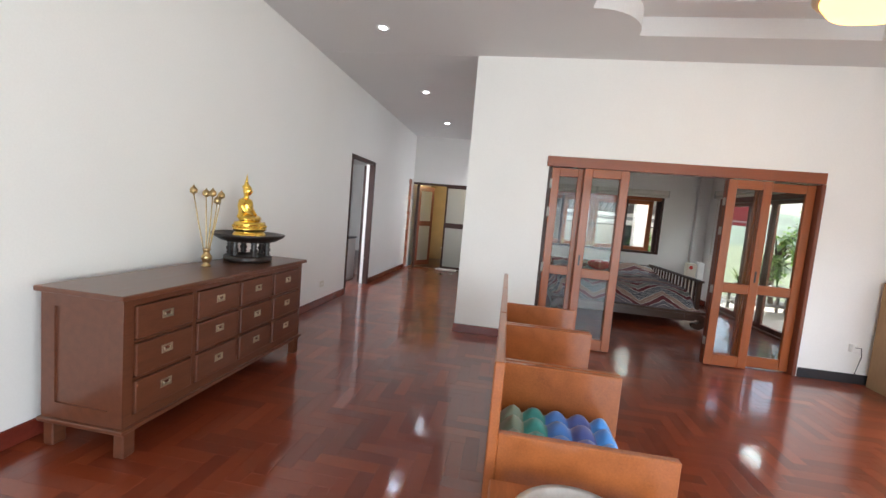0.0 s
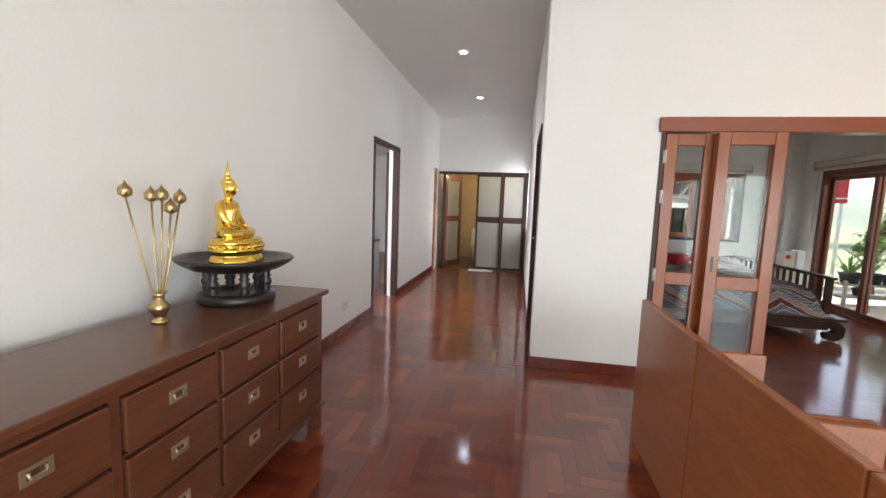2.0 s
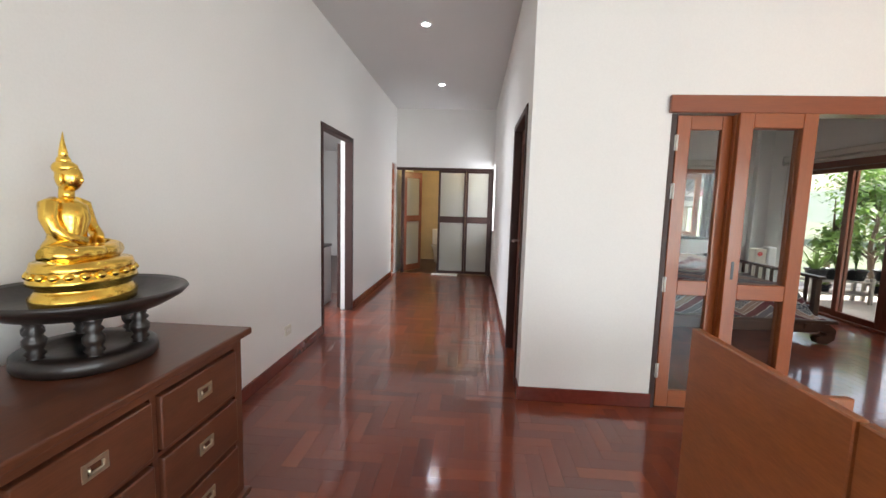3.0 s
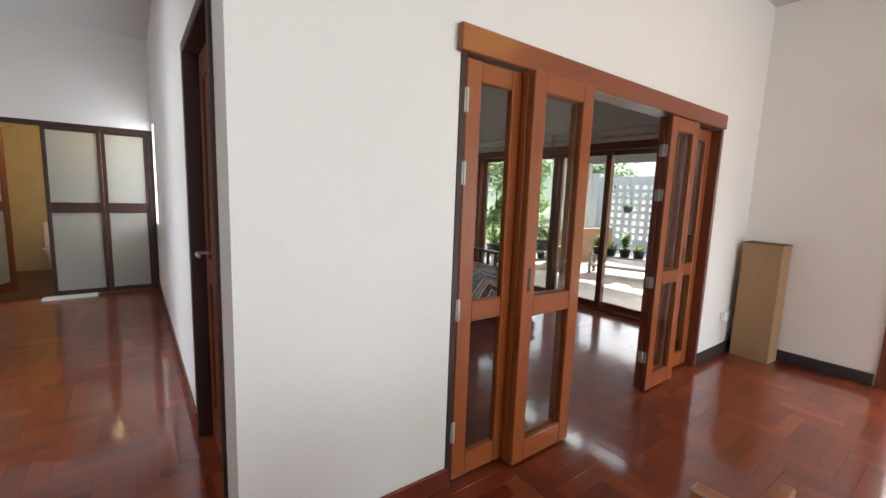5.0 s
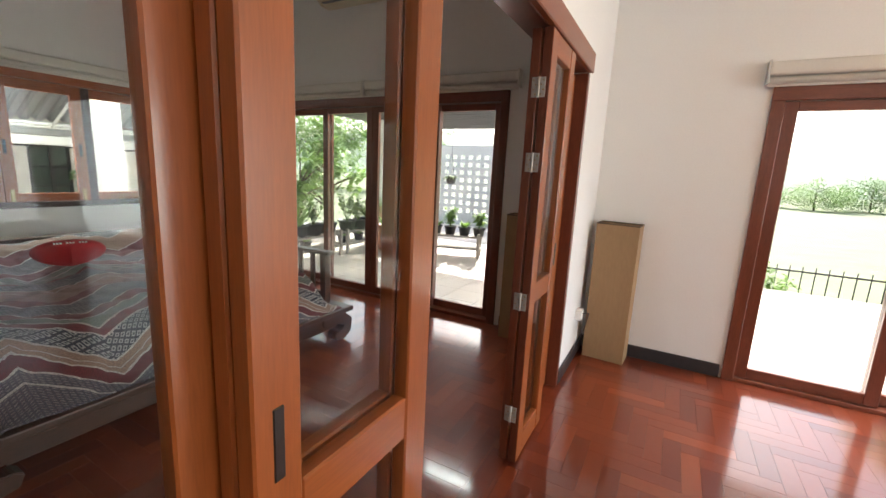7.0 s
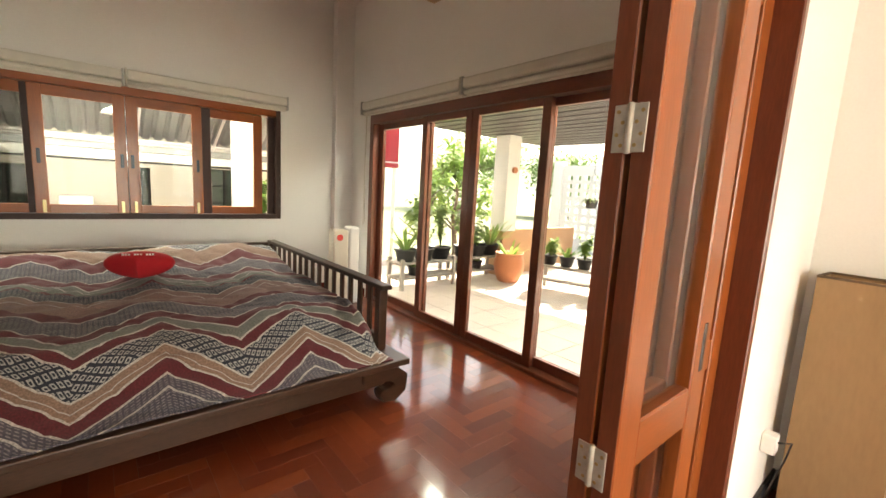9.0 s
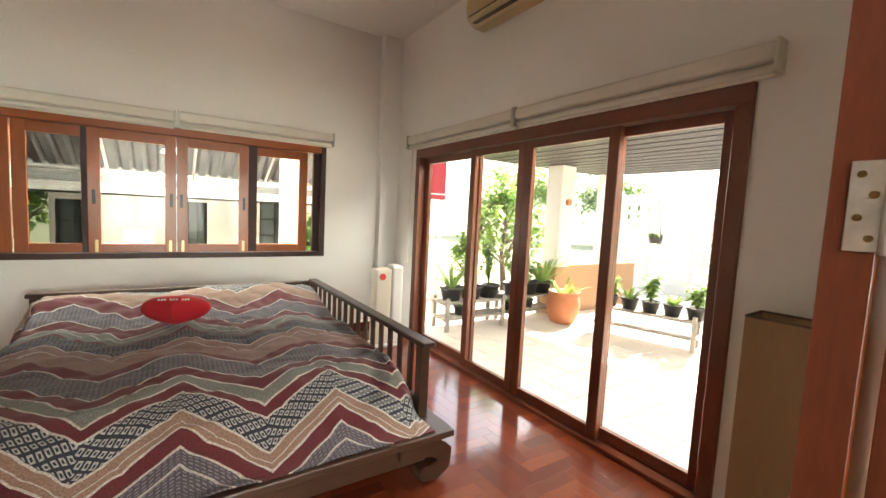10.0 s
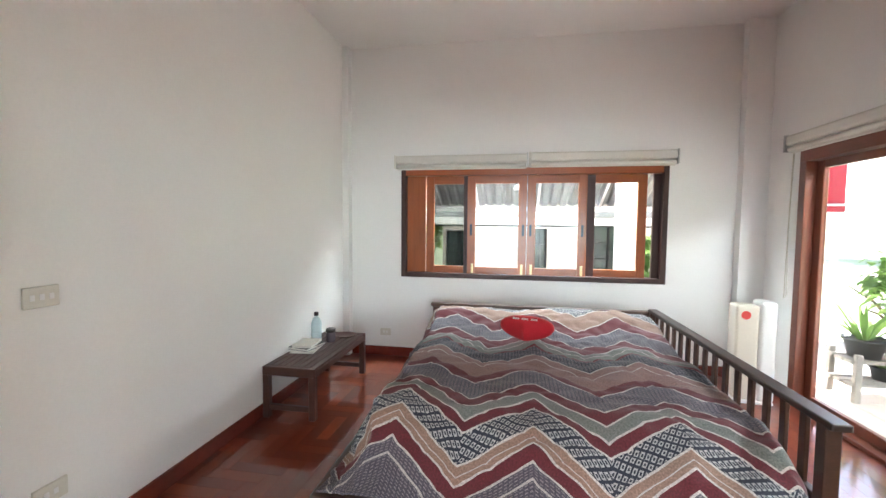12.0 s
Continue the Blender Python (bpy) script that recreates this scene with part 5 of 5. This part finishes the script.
def breeze_wall():
    ob = thing("lattice_screen", (10.8, 0, -0.04), "white concrete lattice screen with square holes", "screen")
    holes = []
    for a in range(24):
        for b in range(8):
            y, z = 5.2 + a * 0.23, 0.35 + b * 0.2
            holes.append((y, y + 0.12, z, z + 0.11))
    bm = bmesh.new()
    slab(bm, 0, 0.0, 0.09, (4.9, 10.9), (0, 2.1), holes)
    part("lattice", bm, OUTWHITE, ob)
    for y in (4.9, 10.9):
        part("pillar", soft_box((-0.06, y - 0.13, 0), (0.15, y + 0.13, 2.2), 0.01, 1), OUTWHITE, ob)


breeze_wall()


def leaf_quad(bm, base, direction, length, width, bend):
    """One bent, pointed leaf."""
    d = Vector(direction).normalized()
    side = d.cross(Vector((0, 0, 1)))
    side = side.normalized() if side.length > 0.01 else Vector((1, 0, 0))
    up = side.cross(d)
    b = Vector(base)
    rows = []
    for t, w in ((0, 0.25), (0.35, 1.0), (0.7, 0.75), (1.0, 0.0)):
        p = b + d * (length * t) - Vector((0, 0, 1)) * (bend * length * t * t)
        if w:
            rows.append((bm.verts.new(p - side * width * w / 2 + up * 0.1 * width * w), bm.verts.new(p + side * width * w / 2 + up * 0.1 * width * w)))
        else:
            rows.append((bm.verts.new(p),))
    for a, c in zip(rows, rows[1:]):
        bm.faces.new((a[0], a[1], c[1], c[0]) if len(c) == 2 else (a[0], a[1], c[0])).smooth = True


rnd = random.Random(7)


def potted(at, r, h, kind, height, pot_mat=POT, label=""):
    ob = thing("potted_plant", at, label or "green plant in a black plastic nursery pot", "potted plant", "plants on the terrace")
    bm = bmesh.new()
    lathe(bm, [(r * 0.72, 0), (r * 0.95, h * 0.85), (r * 1.05, h * 0.87), (r * 1.05, h), (r * 0.93, h), (r * 0.9, h * 0.86), (0.0001, h * 0.84)], (0, 0, 0), 20)
    part("pot", bm, pot_mat, ob)
    bm = bmesh.new()
    lathe(bm, [(0.0001, h * 0.85), (r * 0.9, h * 0.86), (0.0001, h * 0.9)], (0, 0, 0), 16)
    part("soil", bm, SOIL, ob)
    bm = bmesh.new()
    if kind == "blade":
        for k in range(34):
            a = rnd.uniform(0, 6.28)
            e = rnd.uniform(0.5, 1.5)
            leaf_quad(bm, (0.3 * r * math.cos(a), 0.3 * r * math.sin(a), h * 0.88), (math.cos(a), math.sin(a), e * 1.6), height * rnd.uniform(0.6, 1.0), 0.035, rnd.uniform(0.15, 0.5))
    else:
        for q in range(7):
            a = rnd.uniform(0, 6.28)
            tip = Vector((r * 1.2 * math.cos(a) * rnd.random(), r * 1.2 * math.sin(a) * rnd.random(), h + height * rnd.uniform(0.5, 1)))
            tube(bm, [(0, 0, h * 0.85), tuple(tip * 0.5 + Vector((0, 0, h * 0.45))), tuple(tip)], [0.006, 0.005, 0.003], 5)
            for k in range(26):
                t = rnd.uniform(0.3, 1.05)
                p = Vector((0, 0, h * 0.85)).lerp(tip, t)
                b = rnd.uniform(0, 6.28)
                leaf_quad(bm, p, (math.cos(b), math.sin(b), rnd.uniform(-0.2, 0.9)), rnd.uniform(0.07, 0.14), 0.045, 0.3)
    part("foliage", bm, LEAF_L, ob)
    return ob


def rack(at, length, turn):
    ob = thing("plant_rack", at, "weathered two-tier slatted plant bench on the terrace", "bench", "plant benches on the terrace", turn=turn)
    for z in (0.14, 0.34):
        for k in range(3):
            y = -0.15 + 0.11 * k
            part("board", soft_box((0, y, z), (length, y + 0.085, z + 0.03), 0.004, 1), GREYWOOD, ob)
    for x in (0.03, length - 0.08):
        for y in (-0.17, 0.14):
            part("leg", soft_box((x, y, 0), (x + 0.05, y + 0.045, 0.42), 0.004, 1), GREYWOOD, ob)
    return ob


TZ = -0.036
rack((4.75, 9.1, TZ), 1.0, 0)
rack((5.8, 9.1, TZ), 0.95, 0)
for k, (x, kind, hgt) in enumerate(((4.95, "blade", 0.55), (5.25, "bush", 0.45), (5.55, "bush", 0.6), (6.0, "bush", 0.5), (6.28, "bush", 0.45), (6.56, "blade", 0.75))):
    potted((x, 9.1, TZ + 0.37), 0.15, 0.17, kind, hgt)
for x in (5.1, 5.9, 6.3):
    potted((x, 9.1, TZ + 0.17), 0.09, 0.12, "blade", 0.1)
rack((6.75, 8.25, TZ), 1.2, -72)
rack((7.2, 6.9, TZ), 1.2, -78)
for k in range(5):
    potted((6.79 + 0.07 * k, 8.1 - 0.235 * k, TZ + 0.37), 0.105, 0.14, "blade" if k % 2 else "bush", 0.22 + 0.05 * (k % 3))
for k in range(5):
    potted((7.23 + 0.05 * k, 6.75 - 0.24 * k, TZ + 0.37), 0.105, 0.14, "bush" if k % 2 else "blade", 0.2 + 0.04 * (k % 3))
ur = thing("terracotta_urn", (6.62, 8.72, TZ), "large round terracotta urn on the terrace", "urn")
bm = bmesh.new()
lathe(bm, [(0.13, 0), (0.16, 0.02), (0.215, 0.15), (0.235, 0.27), (0.21, 0.38), (0.2, 0.42), (0.225, 0.45), (0.21, 0.455), (0.185, 0.42), (0.0001, 0.36)], (0, 0, 0), 32)
part("body", bm, TERRACOTTA, ur)
bm = bmesh.new()
for k in range(26):
    a = rnd.uniform(0, 6.28)
    leaf_quad(bm, (0.05 * math.cos(a), 0.05 * math.sin(a), 0.37), (math.cos(a), math.sin(a), rnd.uniform(0.8, 2)), rnd.uniform(0.25, 0.5), 0.04, 0.3)
part("foliage", bm, LEAF_L, ur)
# hanging pot at the pergola edge
hp = thing("hanging_pot", (7.65, 8.05, 1.15), "small dark pot hanging by wires from the pergola", "hanging pot")
bm = bmesh.new()
lathe(bm, [(0.07, 0), (0.1, 0.13), (0.105, 0.14), (0.09, 0.13), (0.0001, 0.12)], (0, 0, 0), 18)
part("pot", bm, POT, hp)
bm = bmesh.new()
for a in (0, 2.1, 4.2):
    tube(bm, [(0.1 * math.cos(a), 0.1 * math.sin(a), 0.13), (0, 0, 0.6), (0, 0, 1.08)], 0.003, 5)
part("wire", bm, BLACKRAIL, hp)
bm = bmesh.new()
for k in range(26):
    a = rnd.uniform(0, 6.28)
    leaf_quad(bm, (0.05 * math.cos(a), 0.05 * math.sin(a), 0.13), (math.cos(a), math.sin(a), rnd.uniform(0.2, 1.2)), rnd.uniform(0.1, 0.2), 0.03, 0.8)
part("foliage", bm, LEAF, hp)


def tree(at, height, spread, mat, clumps=60, label="", name="tree"):
    ob = thing(name, at, label or "leafy green tree beyond the terrace", name)
    r = random.Random(int(at[0] * 31 + at[1] * 17))
    bm = bmesh.new()
    tube(bm, [(0, 0, 0), (0.05, 0.03, height * 0.25), (-0.03, 0.06, height * 0.5), (0.05, 0, height * 0.8)], [height * 0.03, height * 0.024, height * 0.016, height * 0.006], 10)
    tips = []
    for k in range(11):
        a = r.uniform(0, 6.28)
        z0 = height * r.uniform(0.15 if name == "shrub" else 0.35, 0.7)
        tip = (spread * math.cos(a) * r.uniform(0.5, 0.9), spread * math.sin(a) * r.uniform(0.5, 0.9), min(height, z0 + height * r.uniform(0.1, 0.35)))
        tube(bm, [(0, 0, z0), (tip[0] * 0.5, tip[1] * 0.5, (z0 + tip[2]) / 2 + 0.05), tip], [height * 0.01, height * 0.006, height * 0.002], 6)
        tips.append(Vector(tip))
    part("trunk", bm, BARK, ob)
    bm = bmesh.new()
    for q in range(clumps):
        if name == "shrub":
            a, q = r.uniform(0, 6.28), r.random() ** 0.5
            base = Vector((spread * q * math.cos(a), spread * q * math.sin(a), height * r.uniform(0.08, 1 - 0.35 * q)))
        else:
            base = r.choice(tips).lerp(Vector((0, 0, height * 0.75)), r.uniform(0, 0.7)) + Vector([r.gauss(0, spread * 0.16) for _ in range(3)])
        for k in range(34):
            p = base + Vector([r.gauss(0, spread * 0.1) for _ in range(3)])
            if p.z < 0.02:
                continue
            a = r.uniform(0, 6.28)
            ln = r.uniform(0.09, 0.17) * max(0.7, min(3.6, height / 1.9))
            leaf_quad(bm, p, (math.cos(a), math.sin(a), r.uniform(-0.5, 0.8)), ln, ln * 0.42, 0.3)
    part("crown", bm, mat, ob)
    return ob


tree((7.5, 11.0, -0.6), 2.7, 0.9, LEAF_L, 34, "light green young tree behind the terrace")
tree((6.2, 10.4, -0.6), 2.3, 0.6, LEAF_L, 16, "slim green tree behind the plant bench")
tree((7.55, 1.35, -0.036), 1.35, 0.55, LEAF_L, 110, "dense green shrub at the terrace edge", "shrub")
tree((8.45, 3.3, -0.6), 1.0, 0.6, LEAF_L, 70, "low light green shrub below the terrace edge", "shrub")
tree((11.5, -0.6, -0.6), 4.6, 1.7, LEAF_L, 120, "light green tree beside the terrace")
for k, (x, y, h) in enumerate(((34, 26, 5), (48, 13, 2.6), (52, 8, 3.0), (50, 3, 2.4), (54, -2, 3.2), (51, -7, 2.8), (55, -12, 3.4), (30, 34, 6), (56, 18, 3.2), (66, 24, 5), (60, -18, 4), (55, -24, 5))):
    tree((x, y, -0.6), h, h * 0.95, LEAF if k % 3 == 0 else LEAF_L, 170, "distant green garden bushes" if h < 3.5 else "distant green garden tree", "shrub" if h < 3.5 else "tree")
# terrace railing
rl = thing("terrace_railing", (0, 0, -0.6), "thin dark iron railing at the terrace edge", "railing")
bm = bmesh.new()
tube(bm, [(8.9, -4.4, 0.72), (8.9, 4.4, 0.72)], 0.014, 8)
part("top_rail", bm, BLACKRAIL, rl)
for k in range(56):
    bm = bmesh.new()
    y = -4.3 + k * 0.158
    tube(bm, [(8.9, y, 0), (8.9, y, 0.8)], 0.009, 6)
    part("baluster", bm, BLACKRAIL, rl)
# red awning at the neighbour's
bn = thing("red_awning", (5.4, 12.0, -0.6), "red fabric awning on posts beyond the terrace", "awning")
part("cloth", soft_box((-1.3, 0, 2.42), (1.3, 0.05, 3.6), 0.01, 1), REDSIGN, bn)
part("hem", soft_box((-1.3, -0.006, 2.3), (1.3, 0.056, 2.415), 0.005, 1), REDSIGN, bn)
part("rope_line", soft_box((-1.3, -0.012, 2.39), (1.3, -0.0065, 2.42), 0.002, 1), WHITEPL, bn, "white edge line")
for x in (-1.28, 1.22):
    part("post", soft_box((x, 0.06, 0), (x + 0.06, 0.11, 3.5), 0.004, 1), WHITEPL, bn)
# hills
bm = bmesh.new()
seg = 72
rows = []
for k, (rad, amp) in enumerate(((140, 0.0), (175, 9.0), (240, 22.0), (300, 14.0))):
    row = []
    for i in range(seg):
        a = 2 * math.pi * i / seg
        z = -0.6 + amp * (0.45 + 0.55 * abs(noise.noise(Vector((math.cos(a) * 2.2, math.sin(a) * 2.2, k * 0.3)))) * 1.6)
        row.append(bm.verts.new((rad * math.cos(a), rad * math.sin(a), z)))
    rows.append(row)
for a, b in zip(rows, rows[1:]):
    for i in range(seg):
        bm.faces.new((a[i], a[(i + 1) % seg], b[(i + 1) % seg], b[i])).smooth = True
structure("backdrop", bm, HILL, "low wooded hills in the distance", "hills")
# small far pavilion
pv = thing("pavilion", (34, 5.5, -0.6), "small open garden pavilion far off", "pavilion")
for x in (-2, 1.8):
    for y in (-2, 1.8):
        part("post", soft_box((x, y, 0), (x + 0.2, y + 0.2, 2.3), 0.01, 1), GREYWOOD, pv)
bm = bmesh.new()
lathe(bm, [(3.4, 2.25), (3.3, 2.4), (0.2, 3.6)], (0, 0, 0), 4)
part("roof", bm, ROOFMETAL, pv)


# ribbed awning over the side path, seen from below through the bedroom window
aw = thing("path_awning", (0, 0, 0), "grey ribbed metal awning over the side path", "awning")
bm = bmesh.new()
prev = None
for i in range(181):
    x = 0.12 + 4.25 * i / 180
    bump = 0.03 if i % 6 in (1, 2) else 0.0
    cur = (bm.verts.new((x, 9.62, 2.78 + bump)), bm.verts.new((x, 11.72, 1.78 + bump)))
    if prev:
        bm.faces.new((prev[0], cur[0], cur[1], prev[1]))
    prev = cur
sheet = part("sheet", bm, ROOFMETAL, aw, "ribbed grey metal sheet")
md = sheet.modifiers.new("thickness", "SOLIDIFY")
md.thickness = 0.004
for k in range(5):
    x = 0.4 + k * 0.92
    bm = bmesh.new()
    tube(bm, [(x, 9.5, 2.72), (x, 11.66, 1.70)], 0.018, 8)
    part("rafter", bm, WHITEPL, aw, "white pipe rafter")
for z, y in ((1.735, 11.6), (1.70, 11.66)):
    bm = bmesh.new()
    tube(bm, [(0.12, y, z), (4.36, y, z)], 0.02, 8)
    part("purlin", bm, WHITEPL, aw, "white pipe")
part("gutter", soft_box((0.12, 11.7, 1.59), (4.37, 11.82, 1.77), 0.01, 2), ROOFMETAL, aw)
part("fascia", soft_box((0.12, 11.73, 1.47), (4.37, 11.78, 1.585), 0.005, 1), OUTWHITE, aw, "pale strip under the gutter")
part("fascia_edge", soft_box((0.12, 11.72, 1.44), (4.37, 11.79, 1.466), 0.003, 1), BLACKRAIL, aw)
part("post", soft_box((3.2, 10.5, -0.6), (3.46, 10.76, 2.2), 0.01, 1), OUTWHITE, aw)
bm = bmesh.new()
lathe(bm, [(0.13, 0), (0.10, 0.05), (0.04, 0.08), (0.015, 0.1), (0.015, 0.16)], (2.0, 10.9, 1.97), 20)
part("lamp_shade", bm, WHITEPL, aw, "white shade")


def neighbour():
    ob = thing("neighbour_house", (0, 0, -0.6), "low cream neighbouring house with dark barred windows", "house")
    wy = 13.4
    wins = [(0.5, 1.0, 0.95, 1.95), (2.22, 2.53, 1.0, 2.0), (3.4, 3.95, 1.1, 2.05)]
    bm = bmesh.new()
    slab(bm, 1, wy, wy + 0.15, (0.43, 5.0), (0, 2.9), wins)
    part("wall", bm, material("cream_render", (0.6, 0.56, 0.46), 0.8, vary=0.08, scale=2, fine=40), ob)
    for a, b, c, d in wins:
        w = part("window", soft_box((a, wy + 0.06, c), (b, wy + 0.075, d), 0.002, 1), material("dark_window_glass", (0.05, 0.07, 0.06), 0.08, vary=0.2), ob)
        for z in (c + (d - c) * 0.33, c + (d - c) * 0.66):
            part("bar", soft_box((a, wy + 0.03, z), (b, wy + 0.055, z + 0.025), 0.003, 1), BLACKRAIL, w)
        for x in (a, (a + b) / 2, b - 0.04):
            part("mullion", soft_box((x, wy + 0.025, c), (x + 0.04, wy + 0.058, d), 0.003, 1), BLACKRAIL, w)
    bm = bmesh.new()
    v = [bm.verts.new(p) for p in ((-0.8, wy - 0.5, 2.75), (5.2, wy - 0.5, 2.75), (5.2, wy + 3, 4.2), (-0.8, wy + 3, 4.2))]
    bm.faces.new(v)
    bmesh.ops.solidify(bm, geom=bm.faces[:], thickness=0.08)
    part("roof", bm, ROOFMETAL, ob)
    part("outdoor_unit", soft_box((1.35, wy - 0.32, 1.0), (1.75, wy, 1.5), 0.02, 2), WHITEPL, ob, "pale outdoor unit")
    return ob


neighbour()
tree((4.15, 12.9, -0.6), 2.0, 0.35, LEAF, 30, "green shrub by the neighbouring house")
tree((-0.3, 15.2, -0.6), 2.6, 0.8, LEAF_L, 60, "light green shrub by the neighbouring house")

# ---- terrace tiles ----
tile_mesh = mesh_of("tile", soft_box((-0.197, -0.197, 0), (0.197, 0.197, 0.012), 0.003, 1), TERRACE)
terrace_ob = bpy.data.objects["terrace"]
for i in range(16):
    for j in range(15):
        t = new("tile", tile_mesh)
        t.parent = terrace_ob
        t.matrix_basis = pose(EX + 0.36 + i * 0.4, 4.75 + j * 0.4, -0.045, 0, 0, 90 * ((i + j) % 4))
bm = bmesh.new()
for i in range(9):
    for j in range(23):
        x, y = EX + 0.36 + i * 0.4, 4.35 - j * 0.4
        box(bm, (x - 0.197, y - 0.197, -0.045), (x + 0.197, y + 0.197, -0.033))
tl = part("tile_field", bm, TERRACE, terrace_ob)
tagged(tl, kind="stuff")


# ---- parquet ----
def parquet_material(name, per_object):
    """Deep red varnished strips, each of its own tone, with a slightly wavy lacquer."""
    m = bpy.data.materials.new(name)
    m.use_nodes = True
    n, l = m.node_tree.nodes, m.node_tree.links
    b = n["Principled BSDF"]
    if per_object:
        src = n.new("ShaderNodeObjectInfo").outputs["Random"]
    else:
        src = n.new("ShaderNodeNewGeometry").outputs["Random Per Island"]
    ramp = n.new("ShaderNodeValToRGB")
    l.new(src, ramp.inputs[0])
    e = ramp.color_ramp
    e.elements[0].position, e.elements[0].color = 0.0, (0.135, 0.023, 0.009, 1)
    e.elements[1].position, e.elements[1].color = 1.0, (0.26, 0.055, 0.018, 1)
    e.elements.new(0.5).color = (0.19, 0.035, 0.0125, 1)
    e.elements.new(0.85).color = (0.21, 0.04, 0.014, 1)
    geo = n.new("ShaderNodeNewGeometry")
    grain, wave = n.new("ShaderNodeTexNoise"), n.new("ShaderNodeTexNoise")
    grain.inputs["Scale"].default_value, grain.inputs["Detail"].default_value = 28, 1
    wave.inputs["Scale"].default_value, wave.inputs["Detail"].default_value = 5.0, 1
    l.new(geo.outputs["Position"], grain.inputs["Vector"])
    l.new(geo.outputs["Position"], wave.inputs["Vector"])
    rng = n.new("ShaderNodeMapRange")
    rng.inputs["To Min"].default_value, rng.inputs["To Max"].default_value = 0.93, 1.07
    l.new(grain.outputs[0], rng.inputs["Value"])
    hsv = n.new("ShaderNodeHueSaturation")
    l.new(ramp.outputs[0], hsv.inputs["Color"])
    l.new(rng.outputs[0], hsv.inputs["Value"])
    l.new(hsv.outputs[0], b.inputs["Base Color"])
    rr = n.new("ShaderNodeMapRange")
    rr.inputs["To Min"].default_value, rr.inputs["To Max"].default_value = 0.28, 0.34
    l.new(wave.outputs[0], rr.inputs["Value"])
    l.new(rr.outputs[0], b.inputs["Roughness"])
    b.inputs["IOR"].default_value = 1.5
    b.inputs["Specular IOR Level"].default_value = 0.15
    b.inputs["Coat Weight"].default_value = 1.0
    b.inputs["Coat Roughness"].default_value = 0.1
    b.inputs["Coat IOR"].default_value = 1.6
    bp, tilt = n.new("ShaderNodeBump"), n.new("ShaderNodeMath")
    tilt.operation = "MULTIPLY_ADD"
    tilt.inputs[1].default_value = 0.0
    l.new(grain.outputs[0], tilt.inputs[0])
    l.new(wave.outputs[0], tilt.inputs[2])
    bp.inputs["Strength"].default_value, bp.inputs["Distance"].default_value = 0.03, 0.006
    l.new(tilt.outputs[0], bp.inputs["Height"])
    l.new(bp.outputs[0], b.inputs["Normal"])
    l.new(bp.outputs[0], b.inputs["Coat Normal"])
    return m


def parquet():
    W, N = 0.085, 4
    L = W * N
    rooms = [(WX, EX, -1.2, FY), (WX, HX, FY, 10.06), (HX, NX, 5.17, 5.98), (0.70, 3.36, FY, FY + 0.12), (NX, EX, FY + 0.12, BY), (EX, EX + 0.02, 1.08, 3.82), (WX - 0.15, WX, 6.13, 7.1), (-4.5, WX - 0.15, 5.1, 8.0)]
    near = (-0.9, 1.75, 2.3, FY)
    m_ob, m_is = parquet_material("parquet_strip", True), parquet_material("parquet_field", False)
    gap = 0.0002
    meshes = {}
    for key, (a, b) in {"h": (L, W), "v": (W, L)}.items():
        meshes[key] = mesh_of("parquet_strip", soft_box((-a / 2 + gap, -b / 2 + gap, -0.012), (a / 2 - gap, b / 2 - gap, 0.0), 0.0005, 1), m_ob)
    floor_ob = bpy.data.objects["floor"]
    verts, faces = [], []
    count = 0
    r = random.Random(3)
    i0, i1, j0, j1 = int(-4.6 / W) - 4, int(4.3 / W) + 4, int(-1.3 / W) - 4, int(10.1 / W) + 4
    for i in range(i0, i1):
        for j in range(j0, j1):
            d = (i - j) % (2 * N)
            if d == 0:
                rect, key = (i * W, (i + N) * W, j * W, (j + 1) * W), "h"
            elif d == 2 * N - 1:
                rect, key = (i * W, (i + 1) * W, j * W, (j + N) * W), "v"
            else:
                continue
            x0, x1, y0, y1 = rect
            if near[0] < x0 and x1 < near[1] and near[2] < y0 and y1 < near[3] and count < 300:
                ob = new("parquet_strip", meshes[key])
                ob.parent = floor_ob
                ob.matrix_basis = pose((x0 + x1) / 2, (y0 + y1) / 2, r.uniform(-0.0001, 0.0001), r.uniform(-0.006, 0.006), r.uniform(-0.006, 0.006), 0)
                count += 1
                continue
            for a0, a1, b0, b1 in rooms:
                c0, c1, e0, e1 = max(x0, a0) + gap, min(x1, a1) - gap, max(y0, b0) + gap, min(y1, b1) - gap
                if c1 - c0 < 0.002 or e1 - e0 < 0.002:
                    continue
                k = len(verts)
                q = min(0.0005, (c1 - c0) / 3, (e1 - e0) / 3)
                d0, d1 = r.uniform(-0.000008, 0.000008), r.uniform(-0.000008, 0.000008)
                dz = [d0, d1, d1, d0] if key == "h" else [d0, d0, d1, d1]
                for z, s in ((-0.0115, 0.0), (-0.0009, 0.0), (0.0, q)):
                    top = dz if z == 0.0 else [0] * 4
                    verts += [(c0 + s, e0 + s, z + top[0]), (c1 - s, e0 + s, z + top[1]), (c1 - s, e1 - s, z + top[2]), (c0 + s, e1 - s, z + top[3])]
                for lv in (0, 4):
                    for t in range(4):
                        faces.append((k + lv + t, k + lv + (t + 1) % 4, k + lv + 4 + (t + 1) % 4, k + lv + 4 + t))
                faces.append((k + 8, k + 9, k + 10, k + 11))
    me = bpy.data.meshes.new("parquet_field")
    me.from_pydata(verts, [], faces)
    me.materials.append(m_is)
    ob = new("parquet_field", me)
    ob.parent = floor_ob
    tagged(ob, "glossy dark red parquet strips in herringbone", kind="stuff")


parquet()
